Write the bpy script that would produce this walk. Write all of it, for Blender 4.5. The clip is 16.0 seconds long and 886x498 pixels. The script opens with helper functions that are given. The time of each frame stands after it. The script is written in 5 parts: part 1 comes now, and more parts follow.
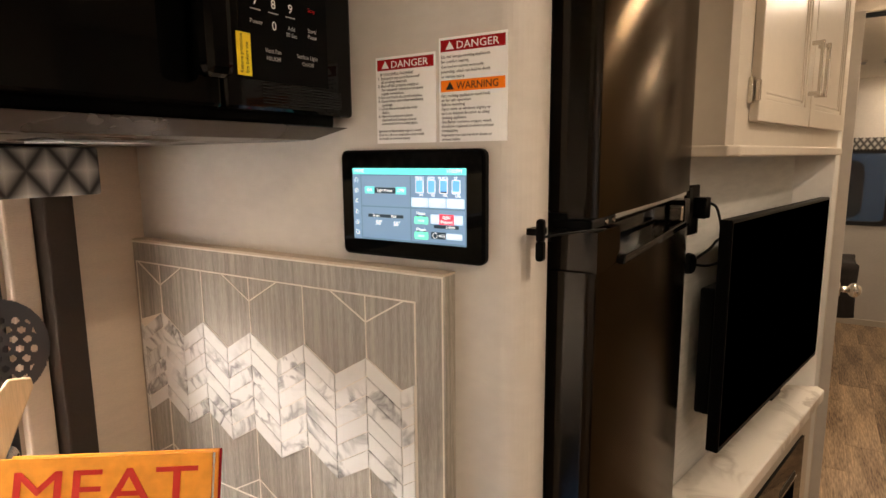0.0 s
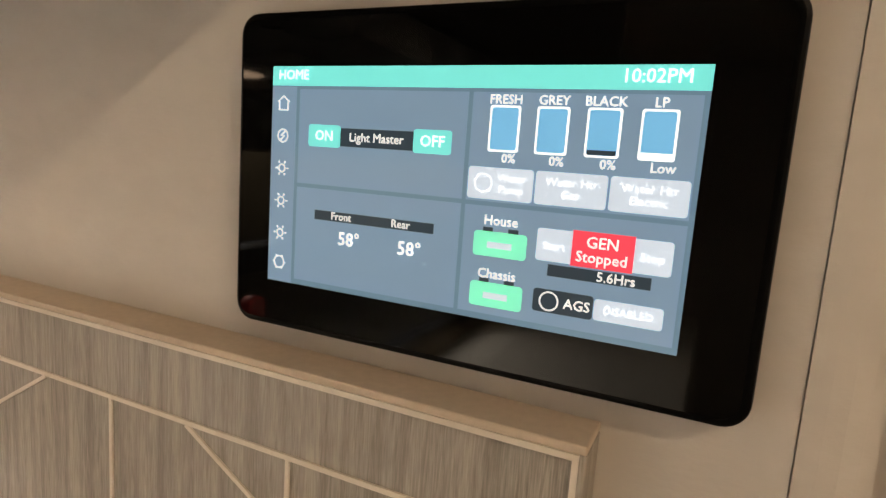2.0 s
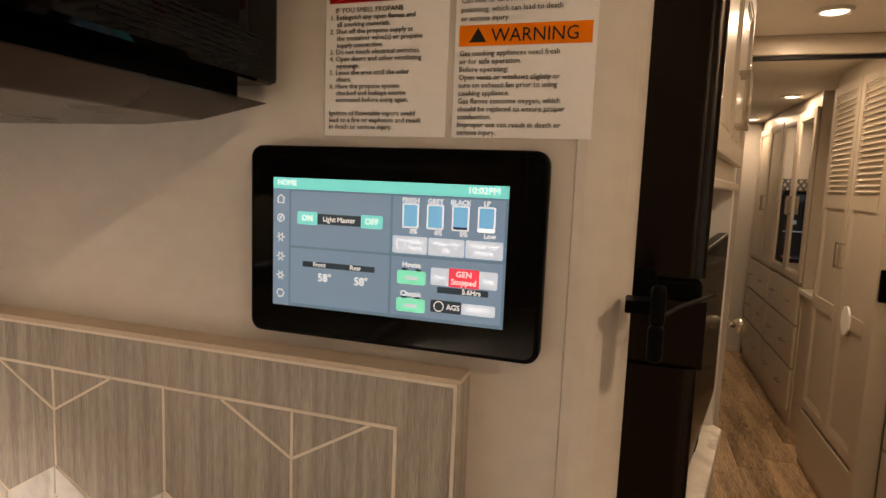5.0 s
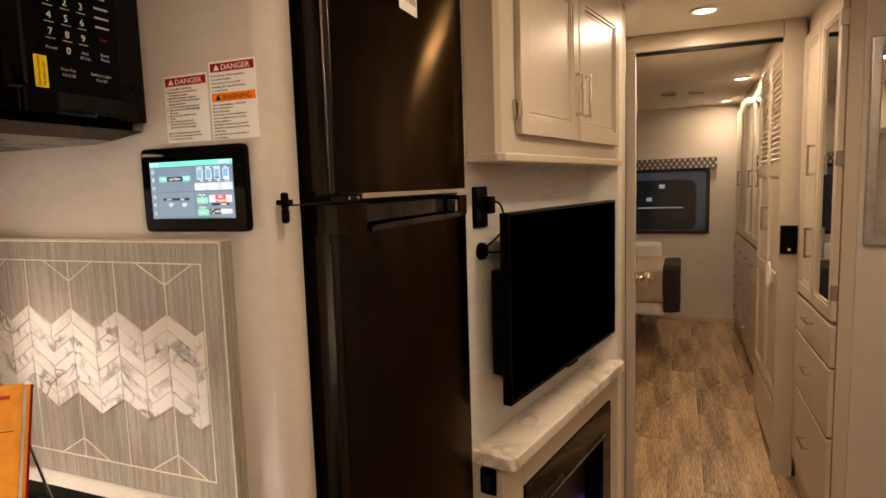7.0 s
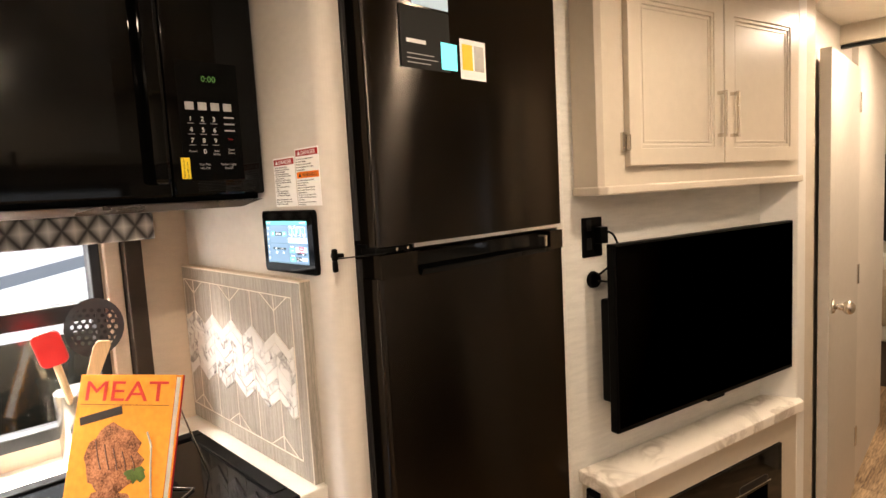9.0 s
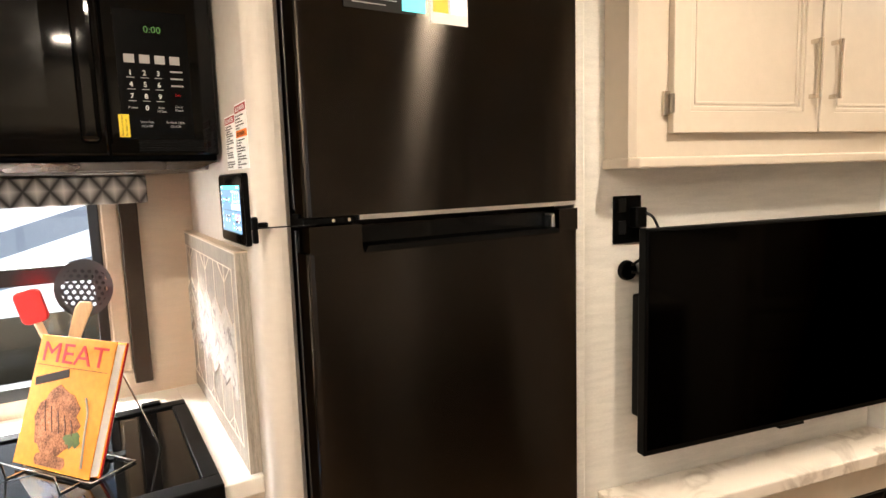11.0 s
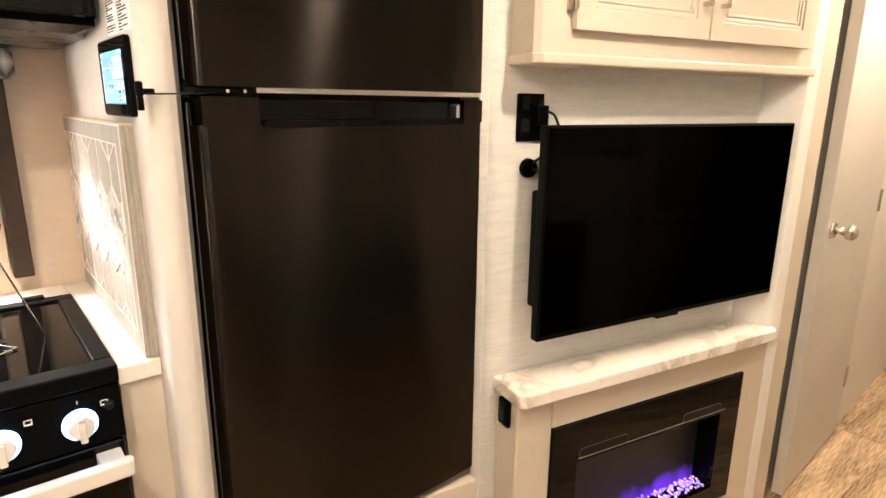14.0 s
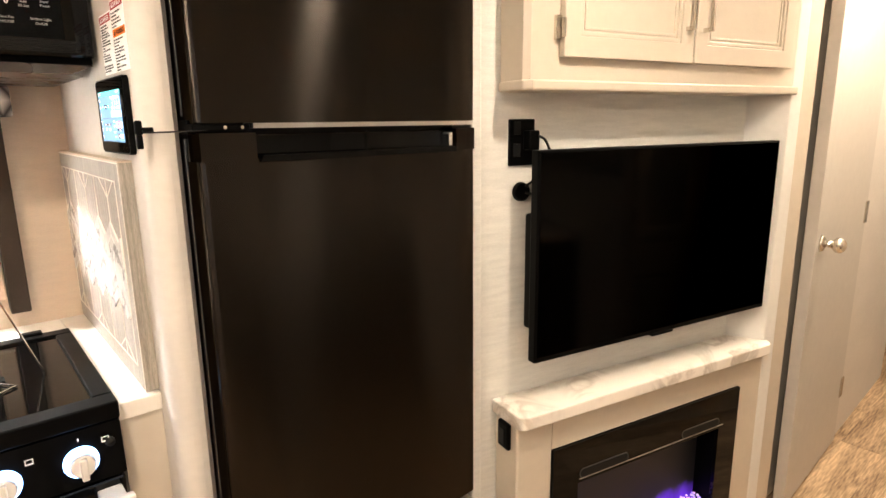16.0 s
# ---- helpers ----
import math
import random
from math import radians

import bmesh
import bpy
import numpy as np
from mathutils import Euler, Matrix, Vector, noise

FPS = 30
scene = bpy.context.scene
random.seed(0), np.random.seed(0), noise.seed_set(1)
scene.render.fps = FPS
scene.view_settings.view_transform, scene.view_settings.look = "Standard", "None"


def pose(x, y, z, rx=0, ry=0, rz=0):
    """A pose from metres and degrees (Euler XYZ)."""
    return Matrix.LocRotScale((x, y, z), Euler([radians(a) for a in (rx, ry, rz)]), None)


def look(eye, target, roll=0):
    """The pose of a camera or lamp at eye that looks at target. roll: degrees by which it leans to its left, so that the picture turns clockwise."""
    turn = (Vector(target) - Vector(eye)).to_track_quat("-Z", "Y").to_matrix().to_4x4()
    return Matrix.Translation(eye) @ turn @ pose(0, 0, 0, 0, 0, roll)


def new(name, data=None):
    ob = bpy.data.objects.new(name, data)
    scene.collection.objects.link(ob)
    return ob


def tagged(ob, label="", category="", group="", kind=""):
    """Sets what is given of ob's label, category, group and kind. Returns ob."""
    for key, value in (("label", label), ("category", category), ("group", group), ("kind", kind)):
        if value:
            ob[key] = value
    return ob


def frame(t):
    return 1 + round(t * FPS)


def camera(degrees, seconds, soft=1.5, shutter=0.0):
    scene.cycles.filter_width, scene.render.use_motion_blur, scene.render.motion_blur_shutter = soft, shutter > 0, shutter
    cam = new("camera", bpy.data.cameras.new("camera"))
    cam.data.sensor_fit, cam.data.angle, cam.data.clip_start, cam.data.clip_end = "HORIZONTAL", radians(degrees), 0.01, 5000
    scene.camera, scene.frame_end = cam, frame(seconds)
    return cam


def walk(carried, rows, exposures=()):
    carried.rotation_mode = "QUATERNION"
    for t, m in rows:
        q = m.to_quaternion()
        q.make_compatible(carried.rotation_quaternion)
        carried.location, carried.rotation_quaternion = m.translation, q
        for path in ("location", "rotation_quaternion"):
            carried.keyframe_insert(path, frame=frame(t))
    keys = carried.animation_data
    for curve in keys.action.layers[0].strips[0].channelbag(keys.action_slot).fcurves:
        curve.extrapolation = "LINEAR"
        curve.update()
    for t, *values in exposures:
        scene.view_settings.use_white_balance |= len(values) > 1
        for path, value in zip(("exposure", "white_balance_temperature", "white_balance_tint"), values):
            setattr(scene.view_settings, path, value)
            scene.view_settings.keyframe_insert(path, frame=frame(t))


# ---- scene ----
cam = camera(74.1, 16.0)
PATH = [
    (0, (0.299, 0.306, 1.433), (-0.755, 1.978, 1.125), -0.5),
    (0.5, (0.226, 0.361, 1.42), (-0.772, 2.064, 1.099), 0.3),
    (1, (0.133, 0.515, 1.406), (-0.76, 2.284, 1.135), 1.3),
    (1.5, (0.046, 0.631, 1.399), (-0.852, 2.405, 1.182), 2.7),
    (2, (0.005, 0.651, 1.391), (-0.829, 2.446, 1.1), 4.1),
    (2.5, (0.003, 0.643, 1.405), (-0.698, 2.489, 1.091), 5.1),
    (3, (0.018, 0.628, 1.403), (-0.604, 2.509, 1.13), 5.1),
    (3.2, (0.021, 0.616, 1.408), (-0.572, 2.504, 1.121), 4.8),
    (5.3, (0.09, 0.483, 1.43), (-0.535, 2.373, 1.236), 1.1),
    (5.5, (0.119, 0.465, 1.441), (-0.526, 2.35, 1.271), 0.1),
    (6, (0.271, 0.406, 1.42), (-0.561, 2.22, 1.282), -1.4),
    (6.5, (0.419, 0.322, 1.396), (-0.511, 2.086, 1.247), -1.8),
    (7, (0.562, 0.186, 1.376), (-0.181, 2.03, 1.162), -1.8),
    (7.5, (0.651, 0.062, 1.368), (0.007, 1.924, 1.019), -2.4),
    (8, (0.726, 0.055, 1.399), (-0.076, 1.848, 1.024), -4.5),
    (8.5, (0.872, 0.16, 1.444), (-0.226, 1.804, 1.144), -4.0),
    (8.7, (0.911, 0.202, 1.464), (-0.367, 1.722, 1.227), -4.1),
    (10.8, (0.979, 0.604, 1.434), (-0.702, 1.665, 1.214), -2.0),
    (11, (0.992, 0.612, 1.426), (-0.707, 1.638, 1.181), -1.8),
    (11.5, (0.992, 0.603, 1.399), (-0.67, 1.673, 1.092), -1.4),
    (12, (0.987, 0.589, 1.388), (-0.649, 1.674, 1.006), -0.7),
    (12.5, (1.001, 0.6, 1.383), (-0.590, 1.715, 0.971), 0.2),
    (13, (1.006, 0.6, 1.38), (-0.579, 1.748, 0.968), 0.6),
    (13.5, (1.016, 0.612, 1.366), (-0.525, 1.808, 0.926), 1.0),
    (14, (1.021, 0.614, 1.348), (-0.475, 1.851, 0.865), 0.6),
    (14.5, (1.025, 0.611, 1.343), (-0.417, 1.895, 0.823), 0.5),
    (15, (1.026, 0.607, 1.342), (-0.396, 1.912, 0.816), 0.1),
    (15.5, (1.021, 0.606, 1.359), (-0.431, 1.896, 0.882), -0.5),
    (16, (1.025, 0.603, 1.367), (-0.466, 1.866, 0.943), -0.7),
]
EXPOSURES = [(0.0, -0.3, 6900, 14), (1.0, -0.7, 7200, 16), (1.5, -0.68, 7500, 14), (2.5, -0.8, 7300, 13), (3.0, -0.98, 7300, 13), (5.5, -0.9, 8200, 20), (6.5, -0.55, 8000, 20), (7.0, -0.4, 7900, 19), (7.5, -0.05, 7700, 18), (8.5, 0.33, 7100, 15), (11.0, 0.78, 6300, 10), (12.5, 0.98, 6300, 10), (14.5, 1.1, 6300, 10), (16.0, 1.02, 6300, 10)]
walk(cam, [(t, look(eye, target, roll)) for t, eye, target, roll in PATH], EXPOSURES)
# ceiling lights: place and watts
LAMPS = ((0.65, 2.82, 8), (0.645, 3.55, 6), (0.95, 4.72, 6), (0.94, 5.95, 6), (0.75, 1.55, 7.8), (0.75, 0.3, 11), (0.75, -1.0, 9), (1.6, 0.6, 6), (1.6, -0.8, 6))
HOOD, DAY = 0.15, 440.0

# ---- world and lamps ----
world = bpy.data.worlds.new("sky")
scene.world = world
world.use_nodes = True
wn = world.node_tree
sky = wn.nodes.new("ShaderNodeTexSky")
sky.sky_type, sky.sun_disc, sky.sun_elevation, sky.sun_rotation = "NISHITA", False, radians(40), radians(200)
wn.links.new(sky.outputs[0], wn.nodes["Background"].inputs[0])
wn.nodes["Background"].inputs[1].default_value = 0.15
WARM = (1.0, 0.83, 0.63)


def lamp(name, m, size, watts, colour):
    data = bpy.data.lights.new(name, "AREA")
    data.shape, data.size, data.energy, data.color = "DISK", size, watts, colour
    ob = new(name, data)
    ob.matrix_world = m
    return ob


# ---- materials ----
def material(name, colour, rough=0.5, metal=0.0, coat=0.0, vary=0.0, scale=8.0, stretch=(1, 1, 1), bump=0.0, bump_scale=60.0, emit=0.0, each=0.0, dark=None, spec=0.5):
    """A principled material with two scales of variation in object space."""
    m = bpy.data.materials.new(name)
    m.use_nodes = True
    nt = m.node_tree
    n, k = nt.nodes, nt.links
    b = n["Principled BSDF"]
    rgba = (*colour, 1)
    b.inputs["Base Color"].default_value = rgba
    b.inputs["Roughness"].default_value = rough
    b.inputs["Metallic"].default_value = metal
    b.inputs["Coat Weight"].default_value = coat
    b.inputs["Specular IOR Level"].default_value = spec
    if emit:
        b.inputs["Emission Color"].default_value = rgba
        b.inputs["Emission Strength"].default_value = emit
    if vary or bump or each:
        tc = n.new("ShaderNodeTexCoord")
        mp = n.new("ShaderNodeMapping")
        mp.inputs["Scale"].default_value = stretch
        k.new(tc.outputs["Object"], mp.inputs[0])
    if vary or each:
        big = n.new("ShaderNodeTexNoise")
        big.inputs["Scale"].default_value, big.inputs["Detail"].default_value = scale, 6
        small = n.new("ShaderNodeTexNoise")
        small.inputs["Scale"].default_value, small.inputs["Detail"].default_value = scale * 9, 3
        add = n.new("ShaderNodeMath")
        add.operation = "ADD"
        for x, node in enumerate((big, small)):
            k.new(mp.outputs[0], node.inputs["Vector"])
            k.new(node.outputs[0], add.inputs[x])
        info = n.new("ShaderNodeObjectInfo")
        mul = n.new("ShaderNodeMath")
        mul.operation, mul.inputs[1].default_value = "MULTIPLY_ADD", each
        k.new(info.outputs["Random"], mul.inputs[0])
        k.new(add.outputs[0], mul.inputs[2])
        ramp = n.new("ShaderNodeMapRange")
        ramp.inputs[1].default_value, ramp.inputs[2].default_value = 0.78 + each * 0.3, 1.25 + each * 0.7
        k.new(mul.outputs[0], ramp.inputs[0])
        mix = n.new("ShaderNodeMix")
        mix.data_type = "RGBA"
        low = dark or tuple(c * (1 - vary) for c in colour)
        mix.inputs[6].default_value, mix.inputs[7].default_value = (*low, 1), rgba
        k.new(ramp.outputs[0], mix.inputs[0])
        k.new(mix.outputs[2], b.inputs["Base Color"])
        rr = n.new("ShaderNodeMapRange")
        rr.inputs[3].default_value, rr.inputs[4].default_value = max(rough - 0.06, 0.02), rough + 0.06
        k.new(big.outputs[0], rr.inputs[0])
        k.new(rr.outputs[0], b.inputs["Roughness"])
    if bump:
        grain = n.new("ShaderNodeTexNoise")
        grain.inputs["Scale"].default_value, grain.inputs["Detail"].default_value = bump_scale, 3
        k.new(mp.outputs[0], grain.inputs["Vector"])
        bn = n.new("ShaderNodeBump")
        bn.inputs["Strength"].default_value, bn.inputs["Distance"].default_value = bump, 0.002
        k.new(grain.outputs[0], bn.inputs["Height"])
        k.new(bn.outputs[0], b.inputs["Normal"])
    return m


def marble_material(name, base, vein, scale, rough, amount, each=0.0):
    """White stone or laminate with grey-brown veins."""
    m = bpy.data.materials.new(name)
    m.use_nodes = True
    n, k = m.node_tree.nodes, m.node_tree.links
    b = n["Principled BSDF"]
    b.inputs["Roughness"].default_value = rough
    tc, info = n.new("ShaderNodeTexCoord"), n.new("ShaderNodeObjectInfo")
    mul = n.new("ShaderNodeVectorMath")
    mul.operation = "SCALE"
    mul.inputs[3].default_value = 40 * each
    comb = n.new("ShaderNodeCombineXYZ")
    for x in range(3):
        k.new(info.outputs["Random"], comb.inputs[x])
    k.new(comb.outputs[0], mul.inputs[0])
    add = n.new("ShaderNodeVectorMath")
    k.new(tc.outputs["Object"], add.inputs[0])
    k.new(mul.outputs[0], add.inputs[1])
    warp = n.new("ShaderNodeTexNoise")
    warp.inputs["Scale"].default_value, warp.inputs["Detail"].default_value, warp.inputs["Distortion"].default_value = scale, 5, 1.2
    k.new(add.outputs[0], warp.inputs["Vector"])
    sub = n.new("ShaderNodeMath")
    sub.operation, sub.inputs[1].default_value = "SUBTRACT", 0.5
    k.new(warp.outputs[0], sub.inputs[0])
    ab = n.new("ShaderNodeMath")
    ab.operation = "ABSOLUTE"
    k.new(sub.outputs[0], ab.inputs[0])
    mr = n.new("ShaderNodeMapRange")
    mr.inputs[1].default_value, mr.inputs[2].default_value, mr.inputs[3].default_value, mr.inputs[4].default_value = 0.0, 0.07, amount, 0.0
    k.new(ab.outputs[0], mr.inputs[0])
    cloud = n.new("ShaderNodeTexNoise")
    cloud.inputs["Scale"].default_value = scale * 0.8
    k.new(add.outputs[0], cloud.inputs["Vector"])
    cm = n.new("ShaderNodeMapRange")
    cm.inputs[1].default_value, cm.inputs[2].default_value = 0.42, 0.62
    k.new(cloud.outputs[0], cm.inputs[0])
    pr = n.new("ShaderNodeMath")
    pr.operation = "MULTIPLY"
    k.new(mr.outputs[0], pr.inputs[0])
    k.new(cm.outputs[0], pr.inputs[1])
    mix = n.new("ShaderNodeMix")
    mix.data_type = "RGBA"
    mix.inputs[6].default_value, mix.inputs[7].default_value = (*base, 1), (*vein, 1)
    k.new(pr.outputs[0], mix.inputs[0])
    k.new(mix.outputs[2], b.inputs["Base Color"])
    return m


def diamond_material():
    """Woven valance cloth with rows of shaded grey diamonds."""
    m = bpy.data.materials.new("valance_cloth")
    m.use_nodes = True
    n, k = m.node_tree.nodes, m.node_tree.links
    b = n["Principled BSDF"]
    b.inputs["Roughness"].default_value = 0.85
    tc, sep = n.new("ShaderNodeTexCoord"), n.new("ShaderNodeSeparateXYZ")
    k.new(tc.outputs["Object"], sep.inputs[0])

    def calc(op, a, c, d=None):
        node = n.new("ShaderNodeMath")
        node.operation = op
        for x, v in enumerate((a, c, d)):
            if v is None:
                continue
            if isinstance(v, (int, float)):
                node.inputs[x].default_value = v
            else:
                k.new(v, node.inputs[x])
        return node.outputs[0]

    dist = []
    for axis, period in ((0, 0.048), (2, 0.066)):
        v = calc("FRACT", calc("MULTIPLY_ADD", sep.outputs[axis], 1 / period, 100.0), 0)
        dist.append(calc("ABSOLUTE", calc("SUBTRACT", v, 0.5), 0))
    d = calc("MULTIPLY", calc("ADD", dist[0], dist[1]), 2.0)
    d = calc("ABSOLUTE", calc("SUBTRACT", d, 1.0), 0)
    ramp = n.new("ShaderNodeValToRGB")
    e = ramp.color_ramp.elements
    e[0].position, e[0].color = 0.05, (0.03, 0.028, 0.026, 1)
    e[1].position, e[1].color = 0.9, (0.55, 0.53, 0.5, 1)
    mid = e.new(0.22)
    mid.color = (0.13, 0.125, 0.12, 1)
    k.new(d, ramp.inputs[0])
    k.new(ramp.outputs[0], b.inputs["Base Color"])
    weave = n.new("ShaderNodeTexNoise")
    weave.inputs["Scale"].default_value = 700
    bn = n.new("ShaderNodeBump")
    bn.inputs["Strength"].default_value, bn.inputs["Distance"].default_value = 0.4, 0.001
    k.new(tc.outputs["Object"], weave.inputs["Vector"])
    k.new(weave.outputs[0], bn.inputs["Height"])
    k.new(bn.outputs[0], b.inputs["Normal"])
    return m


WALL = material("wall_vinyl", (0.62, 0.575, 0.52), 0.6, vary=0.07, scale=5, bump=0.08, bump_scale=260, stretch=(1, 1, 2))
NICHE = material("woven_wallpaper", (0.72, 0.70, 0.65), 0.65, vary=0.16, scale=14, bump=0.35, bump_scale=160, stretch=(1, 1, 7))
TAN = material("tan_vinyl", (0.60, 0.48, 0.37), 0.6, vary=0.1, scale=20, bump=0.25, bump_scale=200, stretch=(1, 1, 4))
CAB = material("greige_paint", (0.57, 0.50, 0.41), 0.32, vary=0.05, scale=4, bump=0.06, bump_scale=120)
WHITE_TRIM = material("white_trim", (0.74, 0.72, 0.68), 0.4, vary=0.05, scale=6)
DOOR_GREY = material("grey_door_vinyl", (0.50, 0.46, 0.41), 0.5, vary=0.06, scale=4, bump=0.1, bump_scale=150)
CEIL = material("ceiling_vinyl", (0.75, 0.70, 0.62), 0.6, vary=0.05, scale=4, bump=0.15, bump_scale=120)
STEEL = material("black_stainless", (0.037, 0.0322, 0.0278), 0.18, metal=1.0, bump=0.012, bump_scale=2.0, stretch=(1, 1, 300))
bs = STEEL.node_tree.nodes["Principled BSDF"]
bs.inputs["Anisotropic"].default_value = 1.0
bs.inputs["Specular Tint"].default_value = (0.5, 0.46, 0.42, 1)
upright = STEEL.node_tree.nodes.new("ShaderNodeCombineXYZ")     # highlights run up and down, across the brushing
upright.inputs[2].default_value = 1.0
STEEL.node_tree.links.new(upright.outputs[0], bs.inputs["Tangent"])
GASKET = material("black_rubber", (0.006, 0.006, 0.006), 0.45, spec=0.15)
BLACK = material("black_plastic", (0.0012, 0.0012, 0.0012), 0.38, vary=0.2, scale=30, bump=0.05, bump_scale=300, spec=0.06)
GLOSS = material("gloss_black_glass", (0.0012, 0.0012, 0.0012), 0.05, spec=0.17)
TVSCREEN = material("tv_screen", (0.008, 0.0075, 0.007), 0.08, metal=1.0)
TVSCREEN.node_tree.nodes["Principled BSDF"].inputs["Specular Tint"].default_value = (0.1, 0.09, 0.08, 1)
BRONZE = material("bronze_hood_metal", (0.05, 0.034, 0.026), 0.28, metal=0.7, vary=0.2, scale=12)
MARBLE = marble_material("marble_laminate", (0.80, 0.745, 0.67), (0.36, 0.29, 0.23), 6, 0.3, 0.75)
COUNTER = marble_material("pale_solid_surface", (0.74, 0.70, 0.63), (0.6, 0.54, 0.47), 10, 0.35, 0.4)
TILE = marble_material("marble_tile", (0.78, 0.765, 0.74), (0.20, 0.19, 0.19), 14, 0.2, 1.0, each=1.0)
GREYWOOD = material("grey_wood_vinyl", (0.42, 0.375, 0.32), 0.5, vary=0.5, scale=3.2, stretch=(70, 70, 3.0), bump=0.35, bump_scale=9)
LINE = material("cream_joint", (0.78, 0.71, 0.62), 0.6, vary=0.08, scale=30)
EDGE = material("tan_edge_band", (0.58, 0.47, 0.36), 0.5, vary=0.1, scale=30)
PLANK = material("vinyl_plank", (0.66, 0.465, 0.285), 0.34, vary=0.6, scale=2.2, stretch=(8, 0.8, 1), bump=0.15, bump_scale=40, each=0.25, dark=(0.105, 0.054, 0.025))
SATIN = material("satin_silver", (0.74, 0.72, 0.69), 0.38, metal=0.35, vary=0.04, scale=40)
JOINT = material("tan_floor_joint", (0.42, 0.30, 0.19), 0.5, vary=0.3, scale=20)
CHROME = material("brushed_nickel", (0.68, 0.63, 0.56), 0.22, metal=1.0, vary=0.08, scale=30)
PAPER = material("white_label", (0.93, 0.925, 0.91), 0.55, vary=0.02, scale=20, spec=0.2)
INK = material("black_ink", (0.02, 0.02, 0.02), 0.6, spec=0.1)
GREYINK = material("grey_ink", (0.42, 0.42, 0.42), 0.6)
RED = material("red_print", (0.32, 0.006, 0.009), 0.55, spec=0.12)
ORANGE = material("orange_print", (0.85, 0.20, 0.010), 0.55, spec=0.12)
YELLOW = material("yellow_label", (0.85, 0.62, 0.02), 0.5)
VALANCE = diamond_material()
BROWN = material("dark_taupe_panel", (0.036, 0.025, 0.018), 0.6, vary=0.15, scale=30, bump=0.15, bump_scale=300, spec=0.15)
LED = material("lamp_lens", (1.0, 0.86, 0.66), 0.4, emit=14)
COVER = material("orange_book_cover", (0.92, 0.36, 0.05), 0.25, coat=0.4, vary=0.2, scale=9)
MEAT = material("printed_steak", (0.55, 0.22, 0.11), 0.25, coat=0.4, vary=0.8, scale=38)
GRILL = material("printed_char", (0.10, 0.035, 0.02), 0.3, coat=0.4)
GREEN = material("printed_herb", (0.10, 0.16, 0.03), 0.3, vary=0.5, scale=60)
BOOKRED = material("red_print_title", (0.55, 0.03, 0.02), 0.3)
SILICONE = material("red_silicone", (0.65, 0.02, 0.02), 0.4, vary=0.05, scale=40)
SPOONWOOD = material("pale_wood", (0.74, 0.52, 0.30), 0.5, vary=0.2, scale=6, stretch=(20, 20, 1))
PLASTIC = material("dark_nylon", (0.03, 0.03, 0.032), 0.4)
MIRROR = material("mirror_glass", (0.85, 0.86, 0.86), 0.02, metal=1.0)
SILVER = material("silver_frame", (0.55, 0.54, 0.52), 0.35, metal=0.8, vary=0.25, scale=40)
BLANKET = material("beige_blanket", (0.45, 0.36, 0.27), 0.9, vary=0.25, scale=14, bump=0.5, bump_scale=120)
DARKTHROW = material("dark_fur_throw", (0.03, 0.022, 0.018), 0.9, vary=0.5, scale=30, bump=0.8, bump_scale=200)
SHEET = material("white_bedding", (0.72, 0.70, 0.66), 0.9, vary=0.08, scale=8, bump=0.3, bump_scale=90)
DARKWOOD = material("dark_island_panel", (0.10, 0.08, 0.065), 0.5, vary=0.25, scale=6, stretch=(12, 12, 1))
UI_BACK = material("screen_slate", (0.085, 0.16, 0.24), 0.07, emit=1.53)
UI_PANEL = material("screen_panel", (0.125, 0.21, 0.31), 0.07, emit=1.53)
UI_TEAL = material("screen_teal", (0.10, 0.53, 0.53), 0.07, emit=1.84)
UI_BLUE = material("screen_blue", (0.10, 0.32, 0.55), 0.07, emit=1.84)
UI_PALE = material("screen_pale", (0.38, 0.48, 0.60), 0.07, emit=1.84)
UI_DARK = material("screen_dark", (0.03, 0.05, 0.07), 0.07, emit=0.92)
UI_WHITE = material("screen_white", (0.82, 0.88, 0.92), 0.07, emit=1.97)
UI_RED = material("screen_red", (0.62, 0.05, 0.08), 0.07, emit=1.84)
UI_GREEN = material("screen_green", (0.12, 0.62, 0.42), 0.07, emit=1.84)
KNOBLIGHT = material("blue_knob_light", (0.25, 0.5, 1.0), 0.3, emit=7)
CLOCK = material("green_digits", (0.06, 0.16, 0.04), 0.3, emit=0.35)
FLAME = material("violet_flame_screen", (0.10, 0.02, 0.55), 0.5, emit=1.0)
EMBER = material("glowing_crystal", (0.50, 0.42, 0.95), 0.15, emit=0.5, each=1.0, vary=0.3, scale=90)
TINT = material("dark_window_frame", (0.012, 0.012, 0.013), 0.3)
# Emission puts daylight into the trailer side and stripes; they are no lamps.
OUT_WHITE = material("white_trailer_glow", (0.78, 0.80, 0.82), 0.35, vary=0.05, scale=1, emit=1.1)
OUT_GREY = material("grey_stripe_glow", (0.22, 0.26, 0.31), 0.35, vary=0.1, scale=1, emit=0.8)
# Faint emission brightens the trailer shell, which has no lamp in it.
OUT_SHELL = material("slate_shell_glow", (0.07, 0.11, 0.14), 0.4, vary=0.2, scale=3, emit=0.05)
OUT_RED = material("red_tail_lamp", (0.8, 0.25, 0.22), 0.3, emit=0.5)
OUT_DARK = material("dark_hall_wall", (0.02, 0.032, 0.038), 0.6, vary=0.3, scale=1)
OUT_LIT = material("pale_blue_glow", (0.45, 0.62, 0.72), 0.5, emit=0.3)
PLANT = material("plant_leaf", (0.06, 0.12, 0.03), 0.5, vary=0.4, scale=30)


